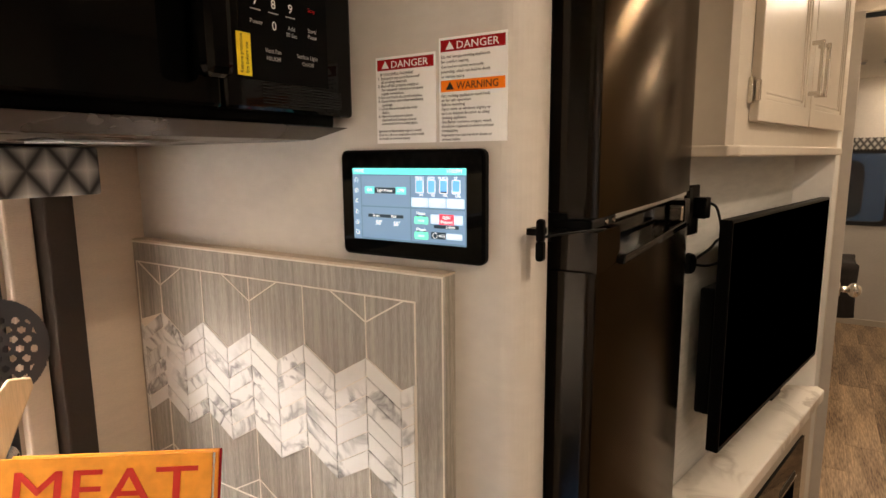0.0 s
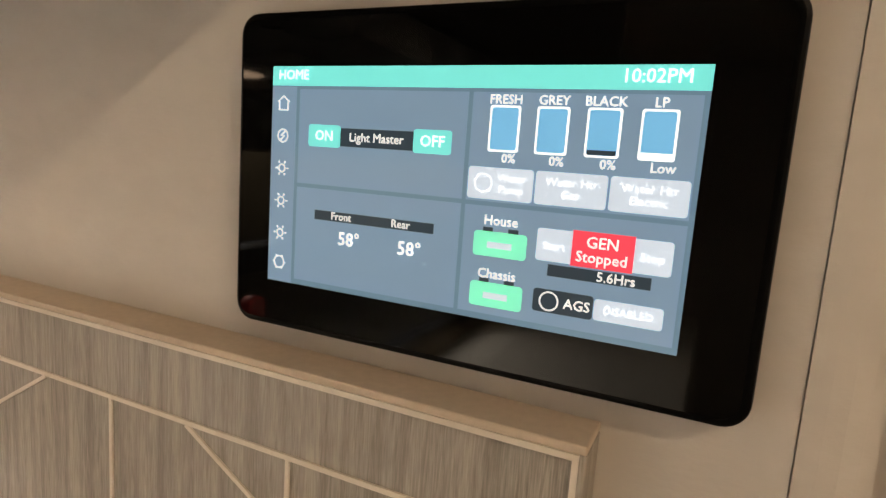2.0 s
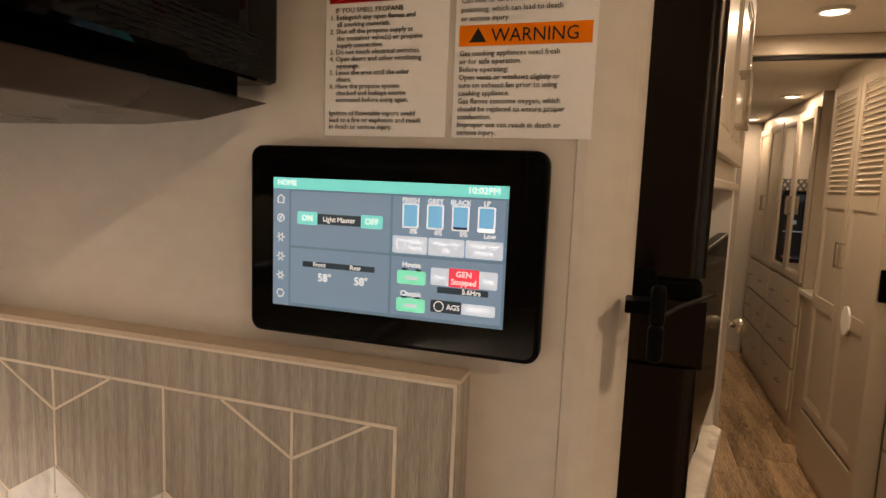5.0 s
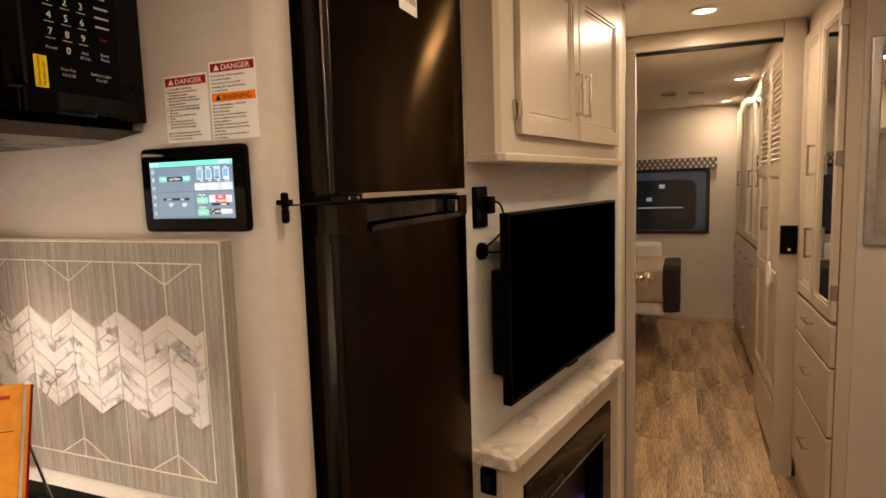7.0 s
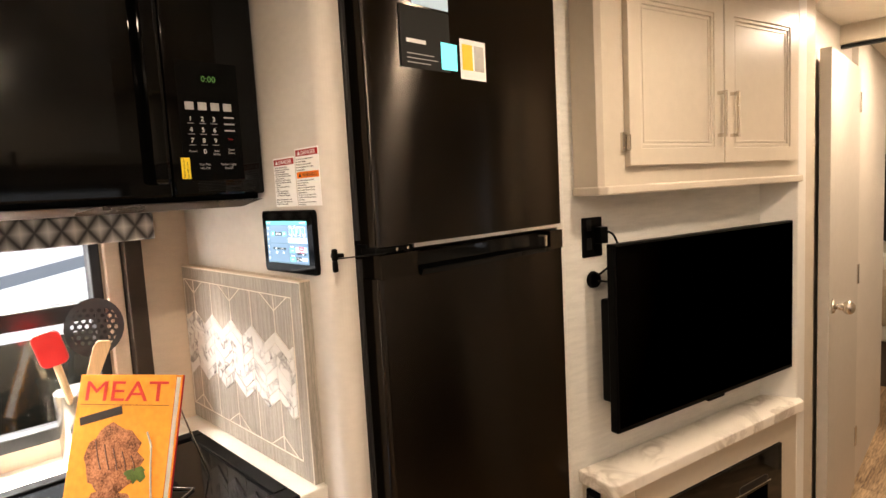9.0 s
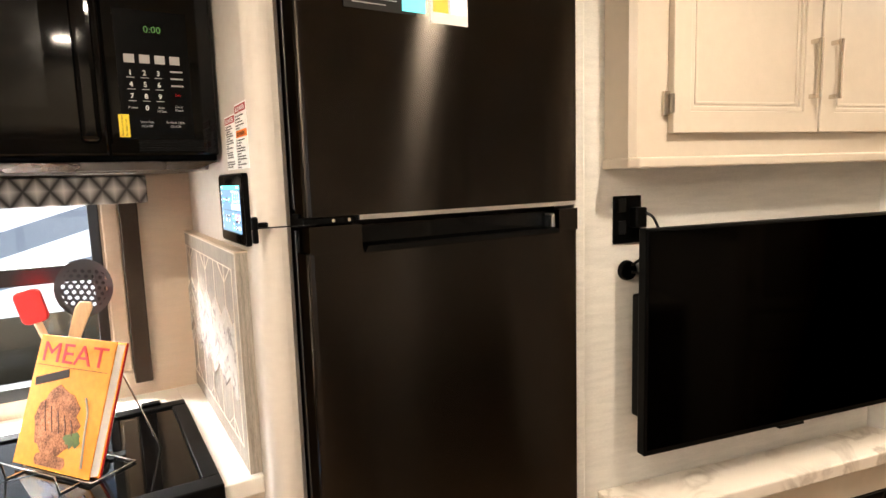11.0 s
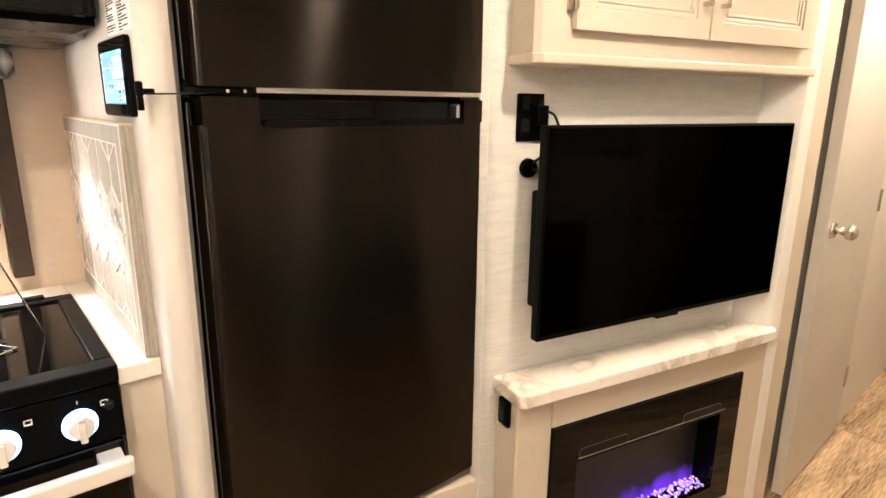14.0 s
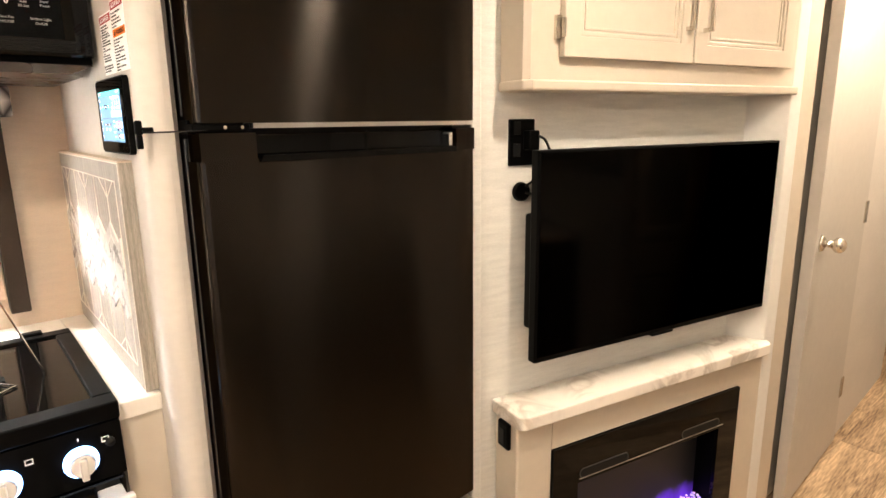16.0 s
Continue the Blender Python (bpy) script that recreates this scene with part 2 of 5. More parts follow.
def flame_graph():
    """The fireplace's own projected flames: violet, fading upward in tongues."""
    n, k = FLAME.node_tree.nodes, FLAME.node_tree.links
    b = n["Principled BSDF"]
    b.inputs["Base Color"].default_value = (0.01, 0.01, 0.012, 1)
    tc, sep = n.new("ShaderNodeTexCoord"), n.new("ShaderNodeSeparateXYZ")
    k.new(tc.outputs["Object"], sep.inputs[0])
    mp = n.new("ShaderNodeMapping")
    mp.inputs["Scale"].default_value = (9, 9, 5)
    k.new(tc.outputs["Object"], mp.inputs[0])
    noi = n.new("ShaderNodeTexNoise")
    noi.inputs["Scale"].default_value, noi.inputs["Detail"].default_value = 1.6, 3
    k.new(mp.outputs[0], noi.inputs["Vector"])
    up = n.new("ShaderNodeMapRange")
    up.inputs[1].default_value, up.inputs[2].default_value, up.inputs[3].default_value, up.inputs[4].default_value = 0.03, 0.15, 0.62, -0.45
    k.new(sep.outputs[2], up.inputs[0])
    add = n.new("ShaderNodeMath")
    k.new(noi.outputs[0], add.inputs[0])
    k.new(up.outputs[0], add.inputs[1])
    mr = n.new("ShaderNodeMapRange")
    mr.inputs[1].default_value, mr.inputs[2].default_value, mr.inputs[4].default_value = 0.5, 1.25, 0.8
    k.new(add.outputs[0], mr.inputs[0])
    b.inputs["Emission Color"].default_value = (0.16, 0.03, 0.75, 1)
    k.new(mr.outputs[0], b.inputs["Emission Strength"])


flame_graph()


def ember_graph():
    """Each crystal glows in its own tint, from blue over violet to pink."""
    n, k = EMBER.node_tree.nodes, EMBER.node_tree.links
    info, ramp = n.new("ShaderNodeObjectInfo"), n.new("ShaderNodeValToRGB")
    e = ramp.color_ramp.elements
    e[0].color, e[1].color = (0.10, 0.16, 0.85, 1), (0.80, 0.62, 0.80, 1)
    for p, c in ((0.25, (0.28, 0.10, 0.80, 1)), (0.5, (0.50, 0.38, 0.90, 1)), (0.75, (0.70, 0.22, 0.62, 1))):
        e.new(p).color = c
    k.new(info.outputs["Random"], ramp.inputs[0])
    k.new(ramp.outputs[0], n["Principled BSDF"].inputs["Emission Color"])


ember_graph()
glass = bpy.data.materials.new("window_glass")
glass.use_nodes = True
g = glass.node_tree.nodes["Principled BSDF"]
g.inputs["Transmission Weight"].default_value, g.inputs["Roughness"].default_value, g.inputs["IOR"].default_value = 1.0, 0.0, 1.45

# ---- building helpers ----
BASES = {}
I4 = Matrix.Identity(4)
TVW = pose(0.026, 0.93, 0, 0, 0, 78.3)      # x along the fridge wall, y into it
LEFTW = pose(-0.60, 0, 0, 0, 0, 90)         # x is world y, y into the window wall
RIGHTW = pose(1.046, 0, 0, 0, 0, -90)       # x is minus world y, y into the pantry wall


def thing(name, m=I4, base=(0, 0, 0), label="", category="", group="", kind=""):
    """An Empty at a thing's base; its parts are given in the frame m."""
    ob = new(name)
    ob.empty_display_size = 0.05
    ob.matrix_world = m @ Matrix.Translation(base)
    BASES[ob.name] = Vector(base)
    return tagged(ob, label, category, group, kind)


def finish(bm, name, mat, smooth=False):
    me = bpy.data.meshes.new(name)
    bmesh.ops.recalc_face_normals(bm, faces=bm.faces)
    if smooth:
        for f in bm.faces:
            f.smooth = True
    bm.to_mesh(me)
    bm.free()
    me.materials.append(mat)
    return me


def part(name, bm, mat, parent, label="", smooth=False):
    """Links a bmesh as one mesh object under a thing or a part."""
    base = BASES[parent.name]
    bmesh.ops.translate(bm, verts=bm.verts, vec=-base)
    ob = new(name, finish(bm, name, mat, smooth))
    ob.parent = parent
    BASES[ob.name] = base
    return tagged(ob, label)


def solid(name, bm, mat, m=I4, base=(0, 0, 0), label="", category="", group="", kind="", smooth=False):
    """A thing or a piece of the setting that is one mesh."""
    bmesh.ops.translate(bm, verts=bm.verts, vec=-Vector(base))
    ob = new(name, finish(bm, name, mat, smooth))
    ob.matrix_world = m @ Matrix.Translation(base)
    BASES[ob.name] = Vector(base)
    return tagged(ob, label, category, group, kind)


def box(x0, x1, y0, y1, z0, z1, bev=0.0, seg=2, bm=None):
    bm2 = bmesh.new()
    bmesh.ops.create_cube(bm2, size=1, matrix=Matrix.Translation(((x0 + x1) / 2, (y0 + y1) / 2, (z0 + z1) / 2)) @ Matrix.Diagonal((x1 - x0, y1 - y0, z1 - z0, 1)))
    if bev:
        bmesh.ops.bevel(bm2, geom=bm2.edges[:], offset=bev, segments=seg, affect="EDGES", profile=0.5)
    return join(bm, bm2)


def join(bm, bm2):
    if bm is None:
        return bm2
    me = bpy.data.meshes.new("tmp")
    bm2.to_mesh(me)
    bm2.free()
    bm.from_mesh(me)
    bpy.data.meshes.remove(me)
    return bm


def boxes(*rows, bev=0.0):
    bm = None
    for r in rows:
        bm = box(*r, bev=bev, bm=bm)
    return bm


def cyl(p, q, r0, r1=None, seg=20, bm=None, bev=0.0):
    """A tapered cylinder from p to q."""
    p, q = Vector(p), Vector(q)
    bm2 = bmesh.new()
    rot = (q - p).to_track_quat("Z", "Y").to_matrix().to_4x4()
    bmesh.ops.create_cone(bm2, cap_ends=True, segments=seg, radius1=r0, radius2=r0 if r1 is None else r1, depth=(q - p).length, matrix=Matrix.Translation((p + q) / 2) @ rot)
    if bev:
        caps = [e for e in bm2.edges if any(len(f.verts) > 4 for f in e.link_faces)]
        bmesh.ops.bevel(bm2, geom=caps, offset=bev, segments=2, affect="EDGES", profile=0.5)
    return join(bm, bm2)


def prism(outline, lo, hi, axis="z", bev=0.0):
    """A flat outline of (a, b) pairs pulled from lo to hi. axis y: pairs are (x, z)."""
    bm = bmesh.new()
    def at(a, b, c):
        return (a, b, c) if axis == "z" else ((a, c, b) if axis == "y" else (c, a, b))
    vs = [bm.verts.new(at(a, b, lo)) for a, b in outline]
    f = bm.faces.new(vs)
    ext = bmesh.ops.extrude_face_region(bm, geom=[f])
    up = [v for v in ext["geom"] if isinstance(v, bmesh.types.BMVert)]
    d = Vector(at(0, 0, hi)) - Vector(at(0, 0, lo))
    bmesh.ops.translate(bm, verts=up, vec=d)
    if bev:
        bmesh.ops.bevel(bm, geom=bm.edges[:], offset=bev, segments=2, affect="EDGES", profile=0.5)
    return bm


def rounded(x0, x1, z0, z1, r, n=6):
    """The outline of a rectangle with round corners."""
    out = []
    for cx, cz, a in ((x1 - r, z1 - r, 0), (x0 + r, z1 - r, 90), (x0 + r, z0 + r, 180), (x1 - r, z0 + r, 270)):
        for i in range(n + 1):
            t = radians(a + 90 * i / n)
            out.append((cx + r * math.cos(t), cz + r * math.sin(t)))
    return out


def tube(points, r, seg=10, bm=None):
    """A round bar through points."""
    c = bpy.data.curves.new("tmp", "CURVE")
    c.dimensions, c.bevel_depth, c.bevel_resolution, c.use_fill_caps = "3D", r, max(1, seg // 4), True
    s = c.splines.new("POLY")
    s.points.add(len(points) - 1)
    for sp, p in zip(s.points, points):
        sp.co = (*p, 1)
    ob = bpy.data.objects.new("tmp", c)
    me = bpy.data.meshes.new_from_object(ob)
    bm2 = bmesh.new()
    bm2.from_mesh(me)
    bpy.data.objects.remove(ob)
    bpy.data.curves.remove(c)
    bpy.data.meshes.remove(me)
    return join(bm, bm2)


def arc(points, n=8):
    """A smooth run through control points (Catmull-Rom)."""
    ps = [Vector(p) for p in points]
    ps = [ps[0] * 2 - ps[1]] + ps + [ps[-1] * 2 - ps[-2]]
    out = []
    for i in range(1, len(ps) - 2):
        a, b, c, d = ps[i - 1:i + 3]
        for j in range(n):
            t = j / n
            out.append(0.5 * ((2 * b) + (c - a) * t + (2 * a - 5 * b + 4 * c - d) * t * t + (3 * b - a - 3 * c + d) * t ** 3))
    return out + [ps[-2]]


def words(text, size, x, y, z, align="LEFT", width=None, m=None, depth=0.0002):
    """Letters standing in the x-z plane and facing -y, as a bmesh."""
    c = bpy.data.curves.new("tmp", "FONT")
    c.body, c.size, c.align_x, c.extrude, c.resolution_u = text, size, align, depth, 2
    ob = bpy.data.objects.new("tmp", c)
    me = bpy.data.meshes.new_from_object(ob)
    bm = bmesh.new()
    bm.from_mesh(me)
    bpy.data.objects.remove(ob)
    bpy.data.curves.remove(c)
    bpy.data.meshes.remove(me)
    if width and bm.verts:
        span = max(v.co.x for v in bm.verts) - min(v.co.x for v in bm.verts)
        bmesh.ops.scale(bm, verts=bm.verts, vec=(width / span, 1, 1))
    bmesh.ops.transform(bm, verts=bm.verts, matrix=(m or I4) @ Matrix.Translation((x, y, z)) @ Matrix.Rotation(radians(90), 4, "X"))
    return bm

# ---- setting ----
CZ = 2.04
solid("floor", box(-0.9, 2.4, -2.6, 6.6, -0.06, -0.0012), JOINT, label="dark subfloor under wood-look vinyl planks", category="floor", kind="structure")
solid("ceiling", box(-0.9, 2.4, -2.6, 6.6, CZ, CZ + 0.06), CEIL, label="cream vinyl ceiling panel", category="ceiling", kind="structure")


def holed(x0, x1, z0, z1, a0, a1, c0, c1, y0, y1):
    """A wall from y0 to y1 with one opening through it, in one piece."""
    bm = bmesh.new()
    outer, inner = [(x0, z0), (x1, z0), (x1, z1), (x0, z1)], [(a0, c0), (a1, c0), (a1, c1), (a0, c1)]
    loops = [[bm.verts.new((x, y, z)) for x, z in o] for o, y in ((outer, y0), (inner, y0), (inner, y1), (outer, y1))]
    for q in range(4):
        a, b = loops[q], loops[(q + 1) % 4]
        for i in range(4):
            bm.faces.new((a[i], a[(i + 1) % 4], b[(i + 1) % 4], b[i]))
    return bm


def wall(name, bm, mat, m=I4, label="greige vinyl-covered interior wall"):
    return solid(name, bm, mat, m, label=label, category="wall", kind="structure")


# window wall of the kitchen, with the opening cut through
WY0, WY1, WZ0, WZ1 = -0.55, 0.635, 0.955, 1.42
wall("wall_west", boxes((-2.6, WY0, 0, 0.05, 0, CZ), (WY1, 0.9, 0, 0.05, 0, CZ), (WY0, WY1, 0, 0.05, 0, WZ0), (WY0, WY1, 0, 0.05, WZ1, CZ)), TAN, LEFTW, "tan vinyl-covered wall round the kitchen window")
wall("wall_south", box(-0.66, 2.4, -2.66, -2.6, 0, CZ), WALL)
wall("wall_east", boxes((2.3, 2.36, -2.6, -0.8, 0, CZ), (2.3, 2.36, 1.3, 2.5, 0, CZ), (2.3, 2.36, -0.8, 1.3, 0, 0.95), (2.3, 2.36, -0.8, 1.3, 1.6, CZ)), WALL)
# end wall with the control panel, its free end rounded
wall("wall_panel", box(-0.60, 0.0327, 0.838, 0.893, 0, CZ), WALL, label="greige wall end beside the fridge")
end = [(0.033, 0.8374)] + [(0.0335 + 0.034 * math.sin(radians(a)), 0.8714 - 0.034 * math.cos(radians(a))) for a in range(0, 91, 9)] + [(0.066, 0.882), (0.05, 0.893), (0.033, 0.893)]
solid("trim_corner", prism(end, 0, CZ), WALL, label="greige rounded corner moulding on the wall end", category="trim", kind="structure")
wall("wall_behind_fridge", box(-0.05, 0.62, 0.66, 0.70, 0, CZ), WALL, TVW)
wall("wall_fridge_base", box(-0.0, 0.545, 0.012, 0.06, 0, 0.47, bev=0.003), CAB, TVW, "greige cabinet panel under the raised fridge")
wall("wall_fridge_side", box(0.577, 0.60, 0.085, 0.62, 0, CZ), NICHE, TVW)
solid("trim_fridge", box(0.558, 0.585, 0.062, 0.0845, 0, CZ, bev=0.004), NICHE, TVW, label="narrow vertical trim strip beside the fridge", category="trim", kind="structure")
wall("wall_niche", box(0.60, 1.55, 0.095, 0.125, 0, CZ), NICHE, TVW, "pale woven-texture wallpaper behind the television")
wall("wall_post", prism([(1.535, 0.095), (1.595, 0.0), (1.645, -0.002), (1.645, 0.125), (1.535, 0.125)], 0, CZ, bev=0.004), WHITE_TRIM, TVW, "white vinyl-covered post beside the fireplace")
solid("trim_door", box(1.647, 1.73, 0.01, 0.06, 0, CZ, bev=0.006), CAB, TVW, label="greige door casing beside the post", category="trim", kind="structure")
wall("wall_corridor", prism([(0.325, 2.66), (0.325, 3.36), (0.345, 3.38), (0.30, 4.3), (0.22, 4.3), (0.22, 2.66)], 0, CZ), WALL, label="greige wall behind the open passage door")
wall("wall_bedroom_west", box(-0.66, -0.60, 0.9, 6.4, 0, CZ), WALL)
BX0, BX1, BZ0, BZ1 = -0.02, 0.835, 0.845, 1.47
wall("wall_bedroom_end", holed(-0.66, 1.7, 0, CZ, BX0, BX1, BZ0, BZ1, 6.265, 6.33), WALL, label="beige end wall of the bedroom")
solid("baseboard", box(-0.6, 1.1, 6.25, 6.265, 0, 0.05, bev=0.003), CAB, label="greige baseboard under the bedroom window", category="baseboard", kind="structure")
wall("wall_rear_east", box(1.55, 1.62, 2.53, 6.3, 0, CZ), WALL)
wall("wall_mirror", box(1.107, 2.3, 2.47, 2.53, 0, CZ, bev=0.003), WALL, label="plain greige side wall under the framed mirror")
wall("wall_bulkhead", boxes((0.976, 1.056, 3.147, 3.20, 0, CZ)), CAB, label="narrow greige jamb of the corridor opening")
solid("trim_header", box(0.22, 0.974, 3.147, 3.20, 1.965, CZ, bev=0.004), CAB, label="greige header beam over the corridor opening", category="trim", kind="structure")
solid("trim_track", box(0.30, 0.974, 3.16, 3.185, 1.95, 1.964), GASKET, label="dark sliding door track under the header", category="trim", kind="structure")


# ---- ceiling lamps ----
def puck(x, y, watts):
    p = thing("ceiling_light", I4, (x, y, CZ), "round white recessed ceiling light, switched on", "ceiling light", "ceiling lights")
    ring = bmesh.new()
    for i in range(32):
        a = 2 * math.pi * i / 32
        prof = ((0.058, 0.0), (0.056, -0.010), (0.046, -0.012), (0.042, -0.006))
        for r, z in prof:
            ring.verts.new((x + r * math.cos(a), y + r * math.sin(a), CZ + z))
    ring.verts.ensure_lookup_table()
    for i in range(32):
        j = (i + 1) % 32
        for q in range(3):
            ring.faces.new([ring.verts[i * 4 + q], ring.verts[j * 4 + q], ring.verts[j * 4 + q + 1], ring.verts[i * 4 + q + 1]])
    part("rim", ring, WHITE_TRIM, p, smooth=True)
    part("lens", cyl((x, y, CZ - 0.002), (x, y, CZ - 0.009), 0.044, 0.036, 28), LED, p, "glowing warm lens", smooth=True)
    lamp("ceiling_lamp", pose(x, y, CZ - 0.014), 0.08, watts, WARM)


for x, y, w in LAMPS:
    puck(x, y, w)


# ---- control panel wall ----
pan = thing("control_panel", I4, (-0.075, 0.838, 1.322), "black wall-mounted touch control panel with a lit screen", "control panel")
PF = 0.829
part("bezel", prism(rounded(-0.170, 0.020, 1.322, 1.442, 0.008), PF, 0.838, "y", bev=0.0015), BLACK, pan, "black plastic bezel")
part("glass", prism(rounded(-0.167, 0.017, 1.325, 1.439, 0.006), PF - 0.0012, PF + 0.001, "y"), GLOSS, pan, "glossy black glass")
SX0, SX1, SZ0, SZ1 = -0.152, -0.001, 1.341, 1.422


def ui(name, a, b, c, d, mat, parent, lift, label="", r=0.0):
    """A flat patch of the display; a to b across, c to d down, as shares of the screen."""
    x0, x1 = SX0 + (SX1 - SX0) * a, SX0 + (SX1 - SX0) * b
    z1, z0 = SZ1 - (SZ1 - SZ0) * c, SZ1 - (SZ1 - SZ0) * d
    y = PF - 0.0014 - 0.00012 * lift
    bm = prism(rounded(x0, x1, z0, z1, r), y, y + 0.0001, "y") if r else box(x0, x1, y, y + 0.0001, z0, z1)
    return part(name, bm, mat, parent, label)


def ui_text(text, size, a, d, mat, parent, lift=4, align="CENTER"):
    part("lettering", words(text, size * (SZ1 - SZ0) * 1.35, SX0 + (SX1 - SX0) * a, PF - 0.0014 - 0.00012 * lift, SZ1 - (SZ1 - SZ0) * d, align, depth=0.00002), mat, parent)


scr = ui("screen", 0, 1, 0, 1, UI_BACK, pan, 0, "lit blue-grey display")
ui("title_bar", 0, 1, 0, 0.085, UI_TEAL, scr, 1)
ui("icon_column", 0, 0.075, 0.09, 1, UI_PANEL, scr, 1)
for a, b, c, d in ((0.085, 0.532, 0.10, 0.522), (0.085, 0.532, 0.54, 0.975), (0.542, 0.990, 0.10, 0.522), (0.542, 0.990, 0.54, 0.975)):
    ui("tile", a, b, c, d, UI_PANEL, scr, 1)
ui("button", 0.117, 0.209, 0.255, 0.351, UI_TEAL, scr, 3, r=0.001)
ui("strip", 0.205, 0.41, 0.265, 0.344, UI_DARK, scr, 2)
ui("button", 0.406, 0.499, 0.255, 0.351, UI_TEAL, scr, 3, r=0.001)
ui("strip", 0.143, 0.47, 0.637, 0.68, UI_DARK, scr, 2)
for i, (name, fill, level) in enumerate((("FRESH", 0, "0%"), ("GREY", 0, "0%"), ("BLACK", 1, "0%"), ("LP", 1, "Low"))):
    cx = 0.6165 + 0.101 * i
    ui("gauge_edge", cx - 0.033, cx + 0.033, 0.150, 0.326, UI_WHITE, scr, 2, r=0.0008)
    ui("gauge", cx - 0.029, cx + 0.029, 0.157, 0.319, UI_BLUE, scr, 3, r=0.0008)
    if fill:
        ui("level", cx - 0.028, cx + 0.028, 0.300, 0.318, UI_DARK if i == 2 else UI_WHITE, scr, 4)
    ui_text(name, 0.036, cx, 0.143, UI_WHITE, scr)
    ui_text(level, 0.036, cx + 0.015, 0.366, UI_WHITE, scr)
for i in range(3):
    ui("button", 0.545 + 0.149 * i, 0.689 + 0.149 * i, 0.388, 0.513, UI_PALE, scr, 3, r=0.001)
for text, a, d in (("Water", 0.642, 0.44), ("Pump", 0.642, 0.485), ("Water Htr", 0.767, 0.44), ("Gas", 0.767, 0.485), ("Water Htr", 0.916, 0.44), ("Electric", 0.916, 0.485)):
    ui_text(text, 0.033, a, d, UI_WHITE, scr)
for z in (0.640, 0.845):
    for a in (0.588, 0.645):
        ui("terminal", a, a + 0.022, z - 0.017, z + 0.004, UI_DARK, scr, 2)
    bt = ui("battery", 0.569, 0.687, z, z + 0.098, UI_GREEN, scr, 3, r=0.0012)
    ui("reading", 0.60, 0.655, z + 0.04, z + 0.065, UI_PALE, scr, 4)
ui("button", 0.708, 0.972, 0.602, 0.726, UI_PALE, scr, 2, r=0.001)
ui("stop_button", 0.781, 0.902, 0.596, 0.730, UI_RED, scr, 3)
ui("strip", 0.736, 0.939, 0.737, 0.782, UI_DARK, scr, 2)
ui("button", 0.711, 0.835, 0.835, 0.925, UI_DARK, scr, 2, r=0.001)
ui("button", 0.837, 0.968, 0.842, 0.922, UI_PALE, scr, 2, r=0.001)
for text, size, a, d in (("HOME", 0.045, 0.066, 0.058), ("10:02PM", 0.05, 0.905, 0.060), ("ON", 0.046, 0.163, 0.322), ("OFF", 0.048, 0.453, 0.322), ("Light Master", 0.040, 0.308, 0.320),
                         ("Front", 0.036, 0.222, 0.672), ("Rear", 0.036, 0.386, 0.672), ("58°", 0.062, 0.247, 0.782), ("58°", 0.062, 0.412, 0.785), ("House", 0.040, 0.627, 0.612), ("Chassis", 0.040, 0.627, 0.826),
                         ("GEN", 0.044, 0.841, 0.655), ("Stopped", 0.042, 0.841, 0.710), ("5.6Hrs", 0.038, 0.873, 0.776), ("AGS", 0.040, 0.803, 0.898), ("Start", 0.034, 0.745, 0.682), ("Stop", 0.034, 0.936, 0.682), ("DISABLED", 0.030, 0.903, 0.893)):
    ui_text(text, size, a, d, UI_WHITE, scr)


def ring_at(cx, cz, r, w, y, n=20):
    bm = bmesh.new()
    a = [bm.verts.new((cx + r * math.cos(6.2832 * i / n), y, cz + r * math.sin(6.2832 * i / n))) for i in range(n)]
    b = [bm.verts.new((cx + (r - w) * math.cos(6.2832 * i / n), y, cz + (r - w) * math.sin(6.2832 * i / n))) for i in range(n)]
    for i in range(n):
        j = (i + 1) % n
        bm.faces.new((a[i], a[j], b[j], b[i]))
    return bm


def icon(i, share):
    cx, cz, y = SX0 + 0.0057, SZ1 - (SZ1 - SZ0) * share, PF - 0.0019
    w = 0.00035
    if i == 0:
        bm = tube([(cx - 0.002, y, cz - 0.002), (cx + 0.002, y, cz - 0.002), (cx + 0.002, y, cz + 0.001), (cx + 0.0026, y, cz + 0.001), (cx, y, cz + 0.003), (cx - 0.0026, y, cz + 0.001), (cx - 0.002, y, cz + 0.001), (cx - 0.002, y, cz - 0.002)], 0.0002, 4)
    else:
        bm = ring_at(cx, cz, 0.0025 if i in (1, 5) else 0.0016, w, y)
        if i == 1:
            bm = tube([(cx + 0.001, y, cz + 0.0016), (cx - 0.0008, y, cz), (cx + 0.0008, y, cz), (cx - 0.001, y, cz - 0.0016)], 0.0002, 4, bm)
        else:
            for k in range(6):
                a = k * 1.047
                bm = tube([(cx + 0.0022 * math.cos(a), y, cz + 0.0022 * math.sin(a)), (cx + 0.0029 * math.cos(a), y, cz + 0.0029 * math.sin(a))], 0.0002, 4, bm)
    part("icon", bm, UI_WHITE, scr)


for i, share in enumerate((0.170, 0.312, 0.461, 0.612, 0.764, 0.905)):
    icon(i, share)
for cx, cz in ((SX0 + 0.151 * 0.58, SZ1 - 0.081 * 0.45), (SX0 + 0.151 * 0.745, SZ1 - 0.081 * 0.88)):
    part("icon", ring_at(cx, cz, 0.0031, 0.0004, PF - 0.0019), UI_WHITE, scr)


